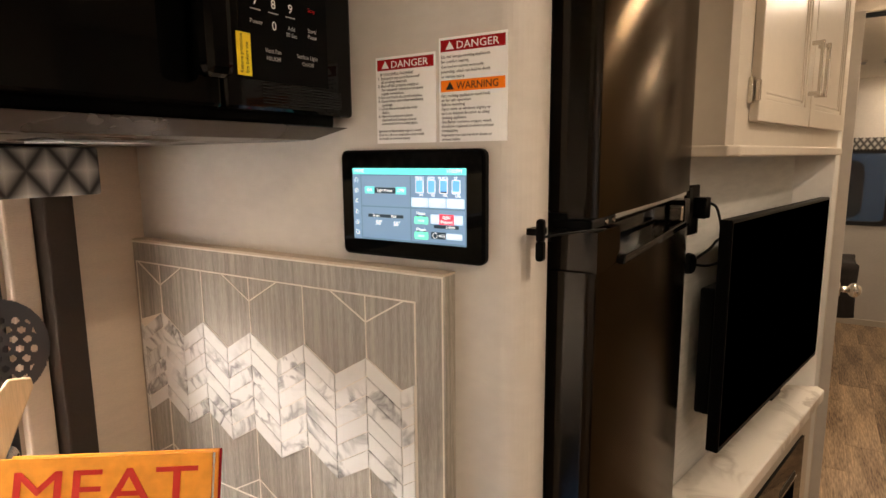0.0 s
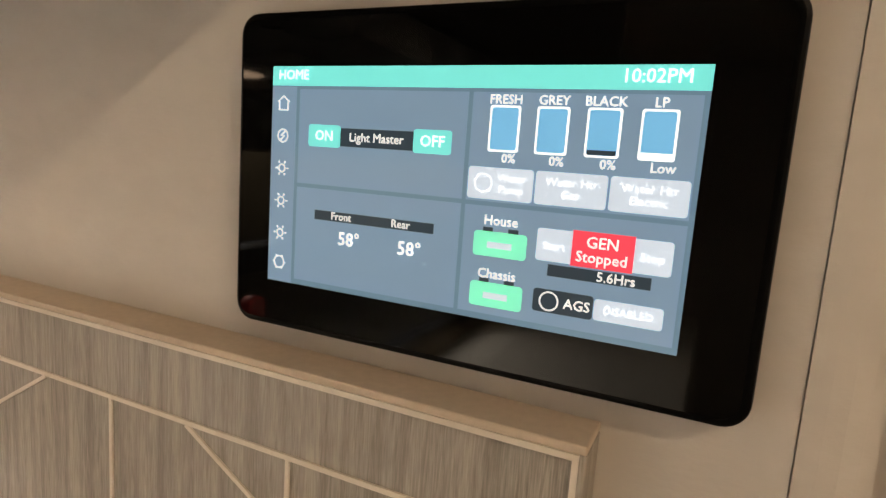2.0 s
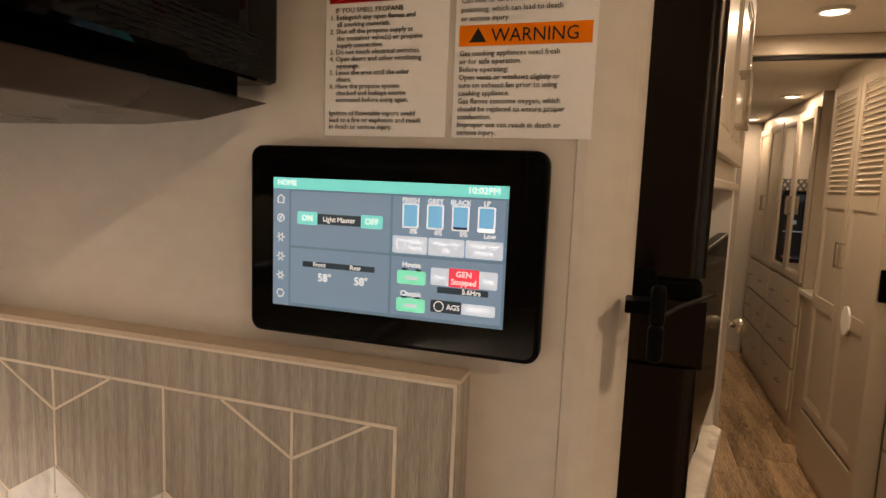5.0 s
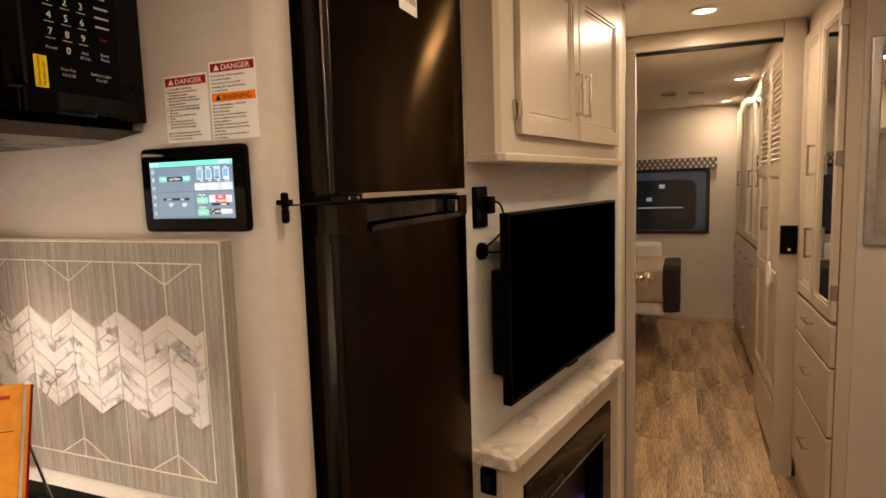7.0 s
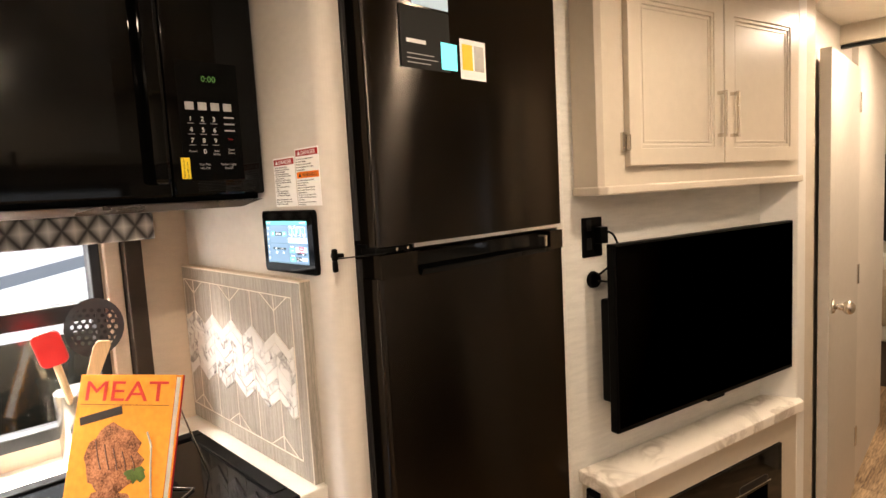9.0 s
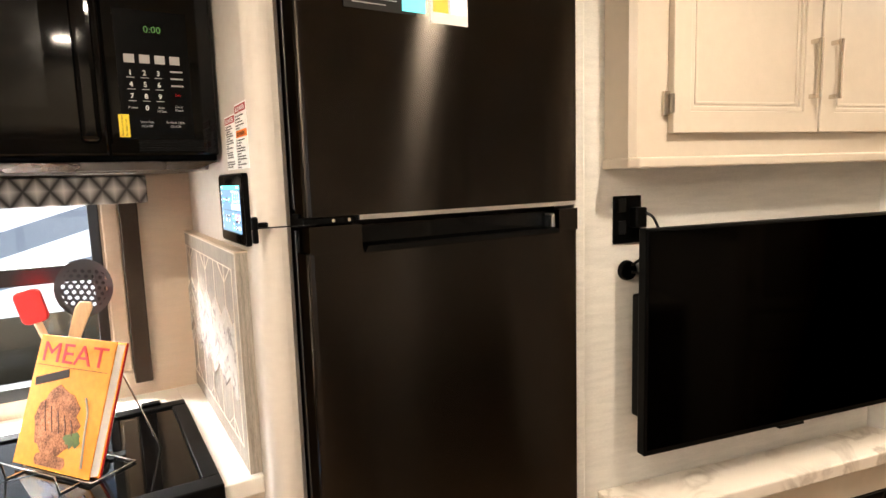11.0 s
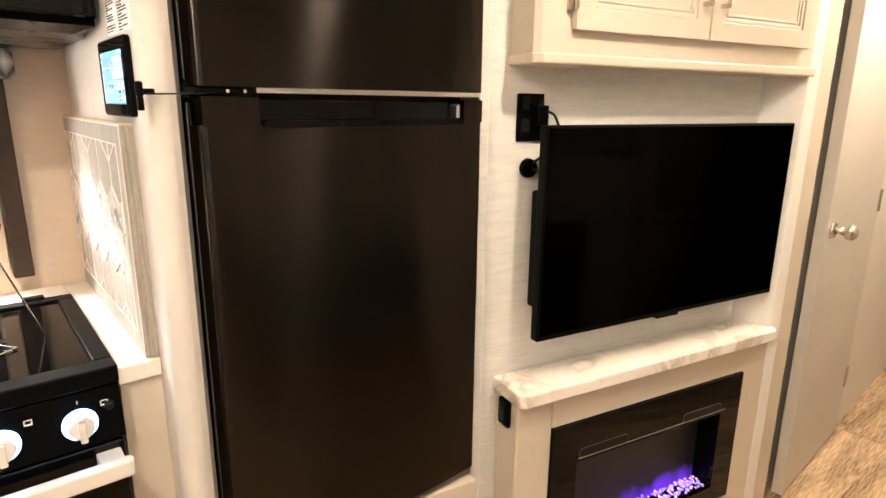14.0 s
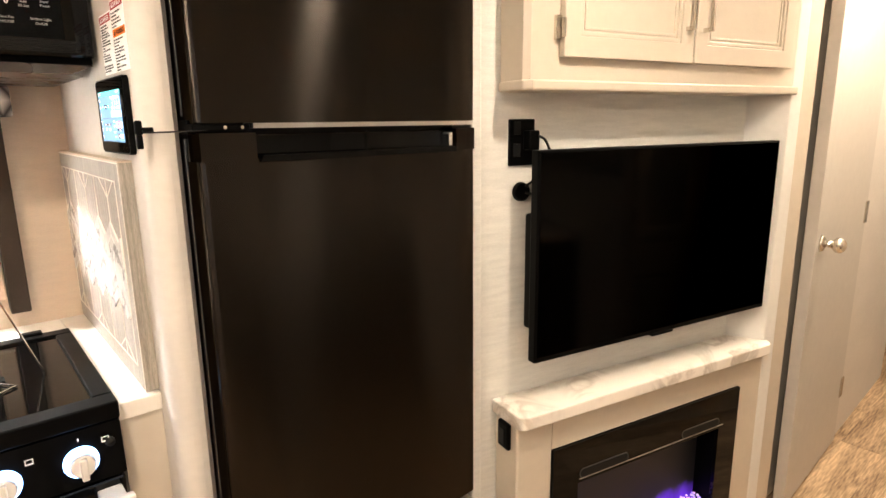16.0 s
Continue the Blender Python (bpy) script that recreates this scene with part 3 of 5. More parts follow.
def sticker(name, x0, x1, z0, z1, label, rows):
    st = thing(name, I4, ((x0 + x1) / 2, 0.838, z0), label, "warning label")
    y = 0.8372
    part("sheet", box(x0, x1, y, 0.8379, z0, z1), PAPER, st)
    h = z1 - z0
    for kind, top, text, indent in rows:
        z = z1 - h * top
        if kind in ("red", "orange"):
            bar = part("banner", box(x0 + 0.0025, x1 - 0.0025, y - 0.0003, y, z - 0.0115, z), RED if kind == "red" else ORANGE, st, "red banner" if kind == "red" else "orange banner")
            ink = PAPER if kind == "red" else INK
            mid = (x0 + x1) / 2
            tri = prism([(mid - 0.031, z - 0.0095), (mid - 0.021, z - 0.0095), (mid - 0.026, z - 0.0015)], y - 0.0005, y - 0.0003, "y")
            part("triangle", tri, ink, st)
            part("lettering", words(text, 0.0105, mid + 0.006, y - 0.0005, z - 0.0095, "CENTER", 0.048, depth=0.0001), ink, st)
        else:
            part("lettering", words(text, 0.0041, x0 + 0.003 + indent, y - 0.0003, z, depth=0.0001), INK, st)


lines1 = ["   IF YOU SMELL PROPANE", "1. Extinguish any open flames and", "    all smoking materials.", "2. Shut off the propane supply at", "    the container valve(s) or propane", "    supply connection.", "3. Do not touch electrical switches.",
          "4. Open doors and other ventilating", "    openings.", "5. Leave the area until the odor", "    clears.", "6. Have the propane system", "    checked and leakage source", "    corrected before using again.", "", "Ignition of flammable vapors could", "lead to a fire or explosion and result", "in death or serious injury."]
sticker("propane_label", -0.122, -0.043, 1.449, 1.542, "white and red propane danger label stuck to the wall",
        [("red", 0.03, "DANGER", 0)] + [("text", 0.215 + 0.0435 * i, s, 0) for i, s in enumerate(lines1) if s])
lines2 = ["Do not use gas cooking appliances", "for comfort heating.", "Can lead to carbon monoxide", "poisoning, which can lead to death", "or serious injury."]
lines3 = ["Gas cooking appliances need fresh", "air for safe operation.", "Before operating:", "Open vents or windows slightly or", "turn on exhaust fan prior to using", "cooking appliance.", "Gas flames consume oxygen, which", "should be replaced to ensure proper", "combustion.", "Improper use can result in death or", "serious injury."]
sticker("cooking_label", -0.039, 0.040, 1.449, 1.554, "white cooking warning label with red and orange banners",
        [("red", 0.025, "DANGER", 0), ("orange", 0.405, "WARNING", 0)] + [("text", 0.195 + 0.047 * i, s, 0) for i, s in enumerate(lines2)] + [("text", 0.565 + 0.042 * i, s, 0) for i, s in enumerate(lines3)])

# framed tile board leaning on the wall end
board = thing("tile_backsplash", I4, (-0.31, 0.828, 0.916), "grey wood-look backsplash board with a marble chevron band", "backsplash")
TX0, TX1, TZ0, TZ1, TF = -0.598, -0.024, 0.918, 1.309, 0.817
part("board", box(TX0, TX1, TF, 0.8378, TZ0, TZ1), GREYWOOD, board)
part("edge_band", box(TX0, TX1 + 0.003, TF - 0.0006, 0.8378, TZ1, TZ1 + 0.003, bev=0.0006), EDGE, board, "tan top edge")
part("edge_band", box(TX1, TX1 + 0.003, TF - 0.0006, 0.8378, TZ0, TZ1, bev=0.0006), GREYWOOD, board, "grey side edge")
part("border_line", boxes((TX0, TX1 + 0.001, TF - 0.0011, TF, TZ1 - 0.002, TZ1), (TX1 - 0.001, TX1 + 0.001, TF - 0.0011, TF, TZ0, TZ1 - 0.002)), LINE, board, "cream edge line")
IX0, IX1, IZ0, IZ1 = -0.592, -0.059, 0.954, 1.278
part("border_line", boxes((IX0, IX1, TF - 0.001, TF, IZ1 - 0.002, IZ1), (IX0, IX1, TF - 0.001, TF, IZ0, IZ0 + 0.002), (IX1 - 0.002, IX1, TF - 0.001, TF, IZ0 + 0.002, IZ1 - 0.002), (IX0, IX0 + 0.002, TF - 0.001, TF, IZ0 + 0.002, IZ1 - 0.002)), LINE, board)


def stroke(p, q, w=0.0018):
    """A straight joint between two points of the board's face."""
    (a, b), (c, d) = p, q
    l = math.hypot(c - a, d - b)
    nx, nz = -(d - b) / l * w / 2, (c - a) / l * w / 2
    return prism([(a + nx, b + nz), (c + nx, d + nz), (c - nx, d - nz), (a - nx, b - nz)], TF - 0.0011, TF - 0.0001, "y")


PITCH, PEAK, VALLEY, LOWPEAK, LOWVAL = 0.1005, 1.202, 1.172, 1.064, 1.034
for i in range(5):
    x = -0.532 + PITCH * i
    part("joint", stroke((x, PEAK), (x, IZ1 - 0.002)), LINE, board)
    part("joint", stroke((x, LOWPEAK), (x, IZ0 + 0.002)), LINE, board)
    if i % 2 == 0:
        for s in (-1, 1):
            part("joint", stroke((x + 0.0535 * s, IZ1 - 0.002), (x, 1.245)), LINE, board)
            part("joint", stroke((x + 0.0535 * s, IZ0 + 0.002), (x, 0.987)), LINE, board)
part("grout", prism([(-0.590, 1.184)] + [(-0.532 + PITCH * i / 2, PEAK if i % 2 == 0 else VALLEY) for i in range(10)] + [(-0.0615, 1.182), (-0.0615, 1.044)] + [(-0.532 + PITCH * i / 2, LOWPEAK if i % 2 == 0 else LOWVAL) for i in range(9, -1, -1)] + [(-0.590, 1.040)], TF - 0.001, TF, "y"), LINE, board)
STEP = (PEAK - LOWPEAK) / 6
for c in range(-2, 10):
    xa, xb = -0.532 + PITCH / 2 * c, -0.532 + PITCH / 2 * (c + 1)
    za, zb = (PEAK, VALLEY) if c % 2 == 0 else (VALLEY, PEAK)
    la, lb = max(xa, -0.590), min(xb, -0.0615)
    if lb - la < 0.004:
        continue
    za, zb = za + (zb - za) * (la - xa) / (xb - xa), za + (zb - za) * (lb - xa) / (xb - xa)
    for r in range(6):
        g = 0.0007
        out = [(la + g, za - STEP * r - g), (lb - g, zb - STEP * r - g), (lb - g, zb - STEP * (r + 1) + g), (la + g, za - STEP * (r + 1) + g)]
        part("tile", prism(out, TF - 0.0024 - 0.0002 * ((c * 7 + r * 3) % 4), TF - 0.0005, "y"), TILE, board)

# ---- kitchen run ----
RAILGREY = material("grey_enamel", (0.06, 0.06, 0.06), 0.3)
solid("countertop", boxes((-0.60, -0.012, 0.768, 0.8375, 0.884, 0.915), (-0.60, -0.462, -1.2, 0.768, 0.884, 0.915), (-0.462, -0.012, -1.2, 0.235, 0.884, 0.915), bev=0.0025), COUNTER, base=(-0.3, 0.3, 0.884), label="pale solid-surface kitchen countertop round the range", category="countertop")
solid("base_cabinet", box(-0.60, -0.02, 0.7715, 0.8375, 0, 0.8835), CAB, base=(-0.3, 0.8, 0), label="greige filler cabinet panel between range and wall", category="cabinet")
solid("base_cabinet", box(-0.60, -0.03, -1.2, 0.232, 0, 0.8835), CAB, base=(-0.3, -0.5, 0), label="greige kitchen base cabinet under the countertop", category="cabinet")

stove = thing("range", I4, (-0.22, 0.5, 0), "black gas range with glass cover, lit knobs and silver handle", "range")
SY0, SY1 = 0.238, 0.768
part("oven_body", box(-0.456, -0.02, SY0 + 0.002, SY1 - 0.002, 0.0, 0.905), BLACK, stove)
top = part("cover_frame", boxes((-0.460, -0.425, SY0, SY1, 0.916, 0.930), (-0.035, 0.008, SY0, SY1, 0.900, 0.930), (-0.425, -0.035, SY0, SY0 + 0.03, 0.916, 0.930), (-0.425, -0.035, SY1 - 0.03, SY1, 0.916, 0.930), bev=0.003), BLACK, stove, "black metal cover frame")
part("cover_glass", box(-0.424, -0.036, SY0 + 0.031, SY1 - 0.031, 0.916, 0.925), GLOSS, stove, "dark glossy glass cover")
part("hinge", boxes((-0.468, -0.445, SY1 - 0.09, SY1 - 0.05, 0.916, 0.936), (-0.468, -0.445, SY0 + 0.05, SY0 + 0.09, 0.916, 0.936), bev=0.003), BLACK, top)
part("latch", cyl((-0.23, 0.61, 0.924), (-0.23, 0.61, 0.929), 0.011, 0.009), BLACK, top, smooth=True)
part("latch_arm", boxes((-0.242, -0.218, 0.585, 0.635, 0.9245, 0.9275), (-0.25, -0.21, 0.606, 0.614, 0.9245, 0.9285)), BLACK, top)
part("glass_seam", box(-0.2315, -0.2285, SY0 + 0.032, 0.584, 0.9245, 0.9256), GASKET, top)
fb = bmesh.new()
prof = [(-0.02, 0.806), (0.014, 0.806), (0.006, 0.897), (-0.02, 0.899)]
va, vb = [fb.verts.new((x, SY0 + 0.002, z)) for x, z in prof], [fb.verts.new((x, SY1 - 0.002, z)) for x, z in prof]
fb.faces.new(va), fb.faces.new(vb)
for i in range(4):
    fb.faces.new((va[i], va[(i + 1) % 4], vb[(i + 1) % 4], vb[i]))
front = part("control_fascia", fb, BLACK, stove, "black control fascia")
for y in (0.705, 0.603, 0.501, 0.399):
    kz, kx = 0.846, 0.012
    kn = part("knob", cyl((kx, y, kz), (kx + 0.022, y, kz + 0.002), 0.020, 0.0175, 28, bev=0.002), SATIN, stove, "silver burner knob", smooth=False)
    part("grip", box(kx + 0.020, kx + 0.031, y - 0.005, y + 0.005, kz - 0.019, kz + 0.017, bev=0.002), SATIN, kn)
    part("light_ring", cyl((kx - 0.003, y, kz), (kx + 0.004, y, kz), 0.0255, 0.024, 32), KNOBLIGHT, kn, "glowing blue-white light ring", smooth=False)
    part("mark", boxes((0.0085, 0.0095, y - 0.0008, y + 0.0008, 0.881, 0.886)), PAPER, front)
    part("symbol", boxes((0.010, 0.0112, y + 0.031, y + 0.042, 0.868, 0.870), (0.010, 0.0112, y + 0.031, y + 0.042, 0.876, 0.877), (0.010, 0.0112, y + 0.031, y + 0.0325, 0.868, 0.877), (0.010, 0.0112, y + 0.0405, y + 0.042, 0.868, 0.877)), PAPER, front)
part("igniter", cyl((0.006, 0.748, 0.866), (0.016, 0.748, 0.866), 0.0075, 0.007, 20), GASKET, front, smooth=True)
door = part("oven_door", box(-0.02, 0.010, SY0 + 0.004, SY1 - 0.004, 0.20, 0.800, bev=0.004), GLOSS, stove, "black glass oven door")
hb = box(0.048, 0.066, SY0 + 0.01, SY1 - 0.002, 0.758, 0.790, bev=0.005)
for y in (SY0 + 0.03, SY1 - 0.03):
    hb = box(0.008, 0.047, y - 0.018, y + 0.018, 0.762, 0.786, bev=0.002, bm=hb)
part("handle", hb, SATIN, door, "satin silver bar handle")

# microwave over the range
mw = thing("microwave", I4, (-0.37, 0.55, 1.468), "glossy black over-range microwave with keypad and yellow sticker", "microwave")
MF = -0.150
part("body", box(-0.58, MF - 0.03, 0.10, 0.8315, 1.468, 1.90, bev=0.004), BLACK, mw)
part("door", box(MF - 0.030, MF, 0.102, 0.655, 1.478, 1.90, bev=0.004), GLOSS, mw, "glossy black glass door")
part("door_window", box(MF, MF + 0.0006, 0.17, 0.575, 1.555, 1.86), material("microwave_mesh", (0.004, 0.004, 0.004), 0.12, vary=0.5, scale=60, spec=0.2), mw)
part("door_handle", box(MF + 0.012, MF + 0.034, 0.615, 0.645, 1.50, 1.88, bev=0.008), GLOSS, mw)
keys = part("keypad", box(MF - 0.030, MF, 0.657, 0.830, 1.478, 1.90, bev=0.004), GLOSS, mw, "glossy black keypad panel")
part("keypad_face", box(MF, MF + 0.0006, 0.677, 0.79, 1.506, 1.72), BLACK, keys)
KM = pose(MF, 0, 0, 0, 0, 90)


def key_text(text, size, y, z, mat=PAPER):
    part("lettering", words(text, size, y, -0.0012, z, "CENTER", m=KM, depth=0.0001), mat, keys)


for i, s in enumerate("123456789"):
    key_text(s, 0.012, 0.696 + 0.0215 * (i % 3), 1.613 - 0.0195 * (i // 3))
    part("key_bar", box(MF + 0.0006, MF + 0.0010, 0.690 + 0.0215 * (i % 3), 0.702 + 0.0215 * (i % 3), 1.6085 - 0.0195 * (i // 3), 1.6095 - 0.0195 * (i // 3)), GREYINK, keys)
key_text("0", 0.012, 0.7175, 1.5545)
for i, (s, y, z, mat) in enumerate((("Power", 0.696, 1.557, GREYINK), ("Vent Fan", 0.715, 1.533, GREYINK), ("H/L/Off", 0.715, 1.526, GREYINK), ("Surface Light", 0.760, 1.533, GREYINK), ("On/Off", 0.760, 1.526, GREYINK), ("Add", 0.7395, 1.5575, GREYINK), ("30 Sec", 0.7395, 1.5515, GREYINK), ("Stop", 0.768, 1.580, RED), ("Start/", 0.768, 1.560, GREYINK), ("Pause", 0.768, 1.554, GREYINK))):
    key_text(s, 0.0056, y, z, mat)
for i in range(4):
    part("key", box(MF + 0.0006, MF + 0.0014, 0.688 + 0.0235 * i, 0.704 + 0.0235 * i, 1.633, 1.647, bev=0.0004), GREYINK, keys, "grey rectangular key")
for i in range(3):
    part("key_bar", box(MF + 0.0006, MF + 0.001, 0.758, 0.778, 1.596 + 0.012 * i, 1.5985 + 0.012 * i), GREYINK, keys)
key_text("0:00", 0.016, 0.735, 1.684, CLOCK)
lab = part("sticker", box(MF + 0.0006, MF + 0.0012, 0.672, 0.688, 1.509, 1.547), YELLOW, keys, "yellow film sticker")
for i, line in enumerate(("Remove protective", "film before use")):
    part("print", words(line, 0.0052, 0, 0, 0, m=KM @ Matrix.Translation((0.6785 + 0.0062 * i, -0.0014, 1.511)) @ Matrix.Rotation(radians(-90), 4, "Y"), width=0.034 if i == 0 else 0.028, depth=0.0001), INK, lab)
hw = bmesh.new()
hlow = [hw.verts.new((x, y, 1.4535)) for x, y in ((-0.58, 0.104), (-0.18, 0.104), (-0.18, 0.795), (-0.25, 0.825), (-0.58, 0.825))]
hup = [hw.verts.new((x, y, 1.4675)) for x, y in ((-0.58, 0.104), (MF - 0.006, 0.104), (MF - 0.006, 0.829), (-0.25, 0.829), (-0.58, 0.829))]
hw.faces.new(hlow), hw.faces.new(hup)
for i in range(5):
    hw.faces.new((hlow[i], hlow[(i + 1) % 5], hup[(i + 1) % 5], hup[i]))
bmesh.ops.bevel(hw, geom=hw.edges[:], offset=0.0015, segments=2, affect="EDGES", profile=0.5)
part("hood_base", hw, BRONZE, mw, "dark bronze tapered underside")
for k in range(7):
    part("grille_slot", box(MF + 0.0002, MF + 0.0008, 0.70, 0.81, 1.486 + 0.0028 * k, 1.487 + 0.0028 * k), GASKET, keys)
part("underside_lamp", box(-0.40, -0.32, 0.60, 0.70, 1.4515, 1.4540), GREYINK, mw)

# the cooking light in the microwave's underside
lamp("hood_lamp", pose(-0.36, 0.65, 1.449), 0.06, HOOD, (1.0, 0.72, 0.5))

# kitchen window
win = thing("window_1", LEFTW, (0.04, 0.0, WZ0), "black-framed kitchen window with a middle bar", "window", kind="structure")
for nm, r in (("frame_side", (WY1 - 0.022, WY1, -0.006, 0.045, WZ0, WZ1)), ("frame_side", (WY0, WY0 + 0.022, -0.006, 0.045, WZ0, WZ1)), ("frame_rail", (WY0 + 0.022, WY1 - 0.022, -0.006, 0.045, WZ0, WZ0 + 0.03)), ("frame_rail", (WY0 + 0.022, WY1 - 0.022, -0.006, 0.045, WZ1 - 0.02, WZ1)), ("middle_bar", (WY0 + 0.022, WY1 - 0.022, -0.008, 0.04, 1.213, 1.253))):
    part(nm, box(*r, bev=0.003), TINT, win)
for z0, z1 in ((WZ0 + 0.03, 1.213), (1.253, WZ1 - 0.02)):
    p = part("pane", box(WY0 + 0.022, WY1 - 0.022, 0.02, 0.024, z0, z1), glass, win, "clear glass pane")
    p.visible_shadow = False
solid("trim_window", box(0.640, 0.674, -0.022, -0.001, 0.985, 1.40, bev=0.003), TAN, LEFTW, base=(0.66, 0, 0.985), label="tan strip along the window", category="trim", kind="structure")
solid("shade_panel", box(0.676, 0.714, -0.05, -0.001, 0.958, 1.395, bev=0.003), BROWN, LEFTW, base=(0.69, 0, 0.958), label="dark taupe upright panel beside the kitchen window", category="window trim")
solid("valance", box(-0.62, 0.735, -0.085, -0.001, 1.388, 1.4505, bev=0.004), VALANCE, LEFTW, base=(0.735 - 0.017, -0.08, 1.421), label="grey diamond-patterned fabric valance over the kitchen window", category="valance")
day = bpy.data.lights.new("window_daylight", "AREA")
day.shape, day.size, day.size_y, day.energy, day.color = "RECTANGLE", 0.8, 1.2, DAY, (1.0, 0.97, 0.92)
dl_ob = new("window_daylight", day)
dl_ob.matrix_world = look((-1.3, 0.04, 2.1), (-0.3, 0.25, 1.1), 90)
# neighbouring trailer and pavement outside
# Glowing backdrop: its daylight brightness comes from the material itself.
solid("backdrop", box(-14.0, -13.9, -12, 12, -1.2, 7), OUT_WHITE, label="glowing backdrop of a white trailer side parked outside", category="backdrop", kind="structure")
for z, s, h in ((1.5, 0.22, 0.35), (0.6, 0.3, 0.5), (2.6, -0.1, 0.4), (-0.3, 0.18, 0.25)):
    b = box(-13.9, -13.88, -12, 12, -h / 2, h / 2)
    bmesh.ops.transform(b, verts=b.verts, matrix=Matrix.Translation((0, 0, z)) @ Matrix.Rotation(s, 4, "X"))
    solid("backdrop_stripe", b, OUT_GREY, label="glowing grey stripe on the trailer backdrop outside", category="backdrop", kind="structure")

# ---- fridge ----
FRW = pose(0.117, 0.899, 0, 0, 0, 90.6)
FW = 0.576
fr = thing("fridge", FRW, (0.288, 0.3, 0.472), "black stainless two-door fridge with a recessed handle", "fridge")
part("cabinet", box(0.012, FW - 0.008, 0.068, 0.64, 0.472, 2.02), GASKET, fr, "black fridge body")
part("gasket", boxes((0.014, FW - 0.012, 0.056, 0.068, 0.50, 1.34), (0.014, FW - 0.012, 0.056, 0.068, 1.375, 1.97)), GASKET, fr)
SEAM = material("pale_aluminium", (0.72, 0.72, 0.72), 0.3, metal=0.9)
RAIL = material("grey_rail", (0.16, 0.155, 0.15), 0.3, metal=0.8)
for x in (0.002, 0.0085):
    part("side_rail", box(x, x + 0.004, 0.070, 0.078, 0.472, 1.345, bev=0.001), RAIL, fr, "grey edge rail")
    part("side_rail", box(x, x + 0.004, 0.070, 0.078, 1.38, 2.0, bev=0.001), RAIL, fr, "grey edge rail")


def door_slab(x0, x1, z0, z1, notch=None):
    """A thick door, its front very slightly bowed and its upright edges rounded."""
    out, n = [], 96
    for i in range(n + 1):
        x = x0 + (x1 - x0) * (0.5 - 0.5 * math.cos(math.pi * i / n))
        q = min(x - x0, x1 - x) / 0.010
        edge = 0.010 * (1 - math.sqrt(max(0.0, 1 - (1 - min(q, 1)) ** 2)))
        bow = 0.006 * ((2 * x - x0 - x1) / (x1 - x0)) ** 2
        out.append((x, edge + bow))
    return prism(out + [(x1, 0.055), (x0, 0.055)], z0, z1)


HZ, HX0, HX1 = 1.311, 0.092, 0.522
lowb = door_slab(0, FW, 0.497, HZ)
for x0, x1 in ((0.0, HX0), (HX1, FW)):
    lowb = box(x0 + (0.004 if x0 == 0 else 0), x1 - (0.004 if x0 else 0), 0.004, 0.055, HZ - 0.001, 1.354, bm=lowb)
lowb = box(HX0, HX1, 0.034, 0.055, HZ - 0.001, 1.350, bm=lowb)
low = part("lower_door", lowb, STEEL, fr, "dark brushed steel lower door")
part("handle_recess", boxes((HX0 + 0.001, HX1 - 0.001, 0.030, 0.034, HZ + 0.001, 1.348), (HX0 + 0.001, HX1 - 0.001, 0.005, 0.030, HZ + 0.0005, HZ + 0.003)), GLOSS, low, "glossy black handle recess")
part("handle_lip", prism([(HX0 + 0.002, HZ - 0.004), (HX1 - 0.002, HZ - 0.004), (HX1 - 0.008, HZ + 0.007), (HX0 + 0.008, HZ + 0.007)], -0.0015, 0.005, "y", bev=0.001), GLOSS, low)
part("handle_end", box(HX1 - 0.020, HX1 - 0.010, 0.004, 0.028, HZ + 0.006, 1.346, bev=0.003), CHROME, low, "chrome handle end")
upd = part("upper_door", door_slab(0, FW, 1.369, 1.975), STEEL, fr, "dark brushed steel upper door")
part("seam_trim", box(HX0, FW - 0.004, 0.011, 0.05, 1.3605, 1.3685), SEAM, fr, "silver strip between the doors")
for x in (0.045, 0.072):
    part("hinge_screw", cyl((x, 0.010, 1.3622), (x, 0.006, 1.3622), 0.004, 0.003, 12), CHROME, fr)
part("hinge", boxes((-0.004, HX0 - 0.006, 0.008, 0.05, 1.357, 1.3675), (-0.003, 0.014, 0.035, 0.066, 1.352, 1.374), bev=0.002), BLACK, fr)
card = solid("brochure", box(0.078, 0.31, 0.0005, 0.0018, 1.690, 1.80), INK, FRW, base=(0.18, 0, 1.69), label="black printed card stuck to the fridge door", category="brochure")
# Teal print takes the screen's glowing material, so it shines by itself.
for r, pm2 in (((0.092, 0.16, 1.715, 1.7165), GREYINK), ((0.092, 0.17, 1.707, 1.7085), GREYINK), ((0.092, 0.15, 1.699, 1.7005), GREYINK), ((0.092, 0.14, 1.735, 1.742), PAPER), ((0.180, 0.223, 1.695, 1.745), UI_TEAL), ((0.232, 0.308, 1.682, 1.76), PAPER)):
    x0, x1, z0, z1 = r
    part("print", box(x0, x1, -0.0003, 0.0005, z0, z1), pm2, card)
for x0, x1, pm2 in ((0.238, 0.268, YELLOW), (0.273, 0.302, SILVER)):
    part("print", box(x0, x1, -0.0008, -0.0003, 1.70, 1.75), pm2, card)
# Emissive material makes this label glow, though it is no light source.
solid("energy_label", box(0.11, 0.32, 0.0005, 0.0018, 1.805, 1.86), OUT_LIT, FRW, base=(0.2, 0, 1.8), label="pale blue energy label on the fridge door, with added glow", category="label")
for x in (0.16, 0.42):
    part("screw", cyl((x, 0.010, 0.478), (x, 0.006, 0.478), 0.004, 0.003, 10), CHROME, fr)
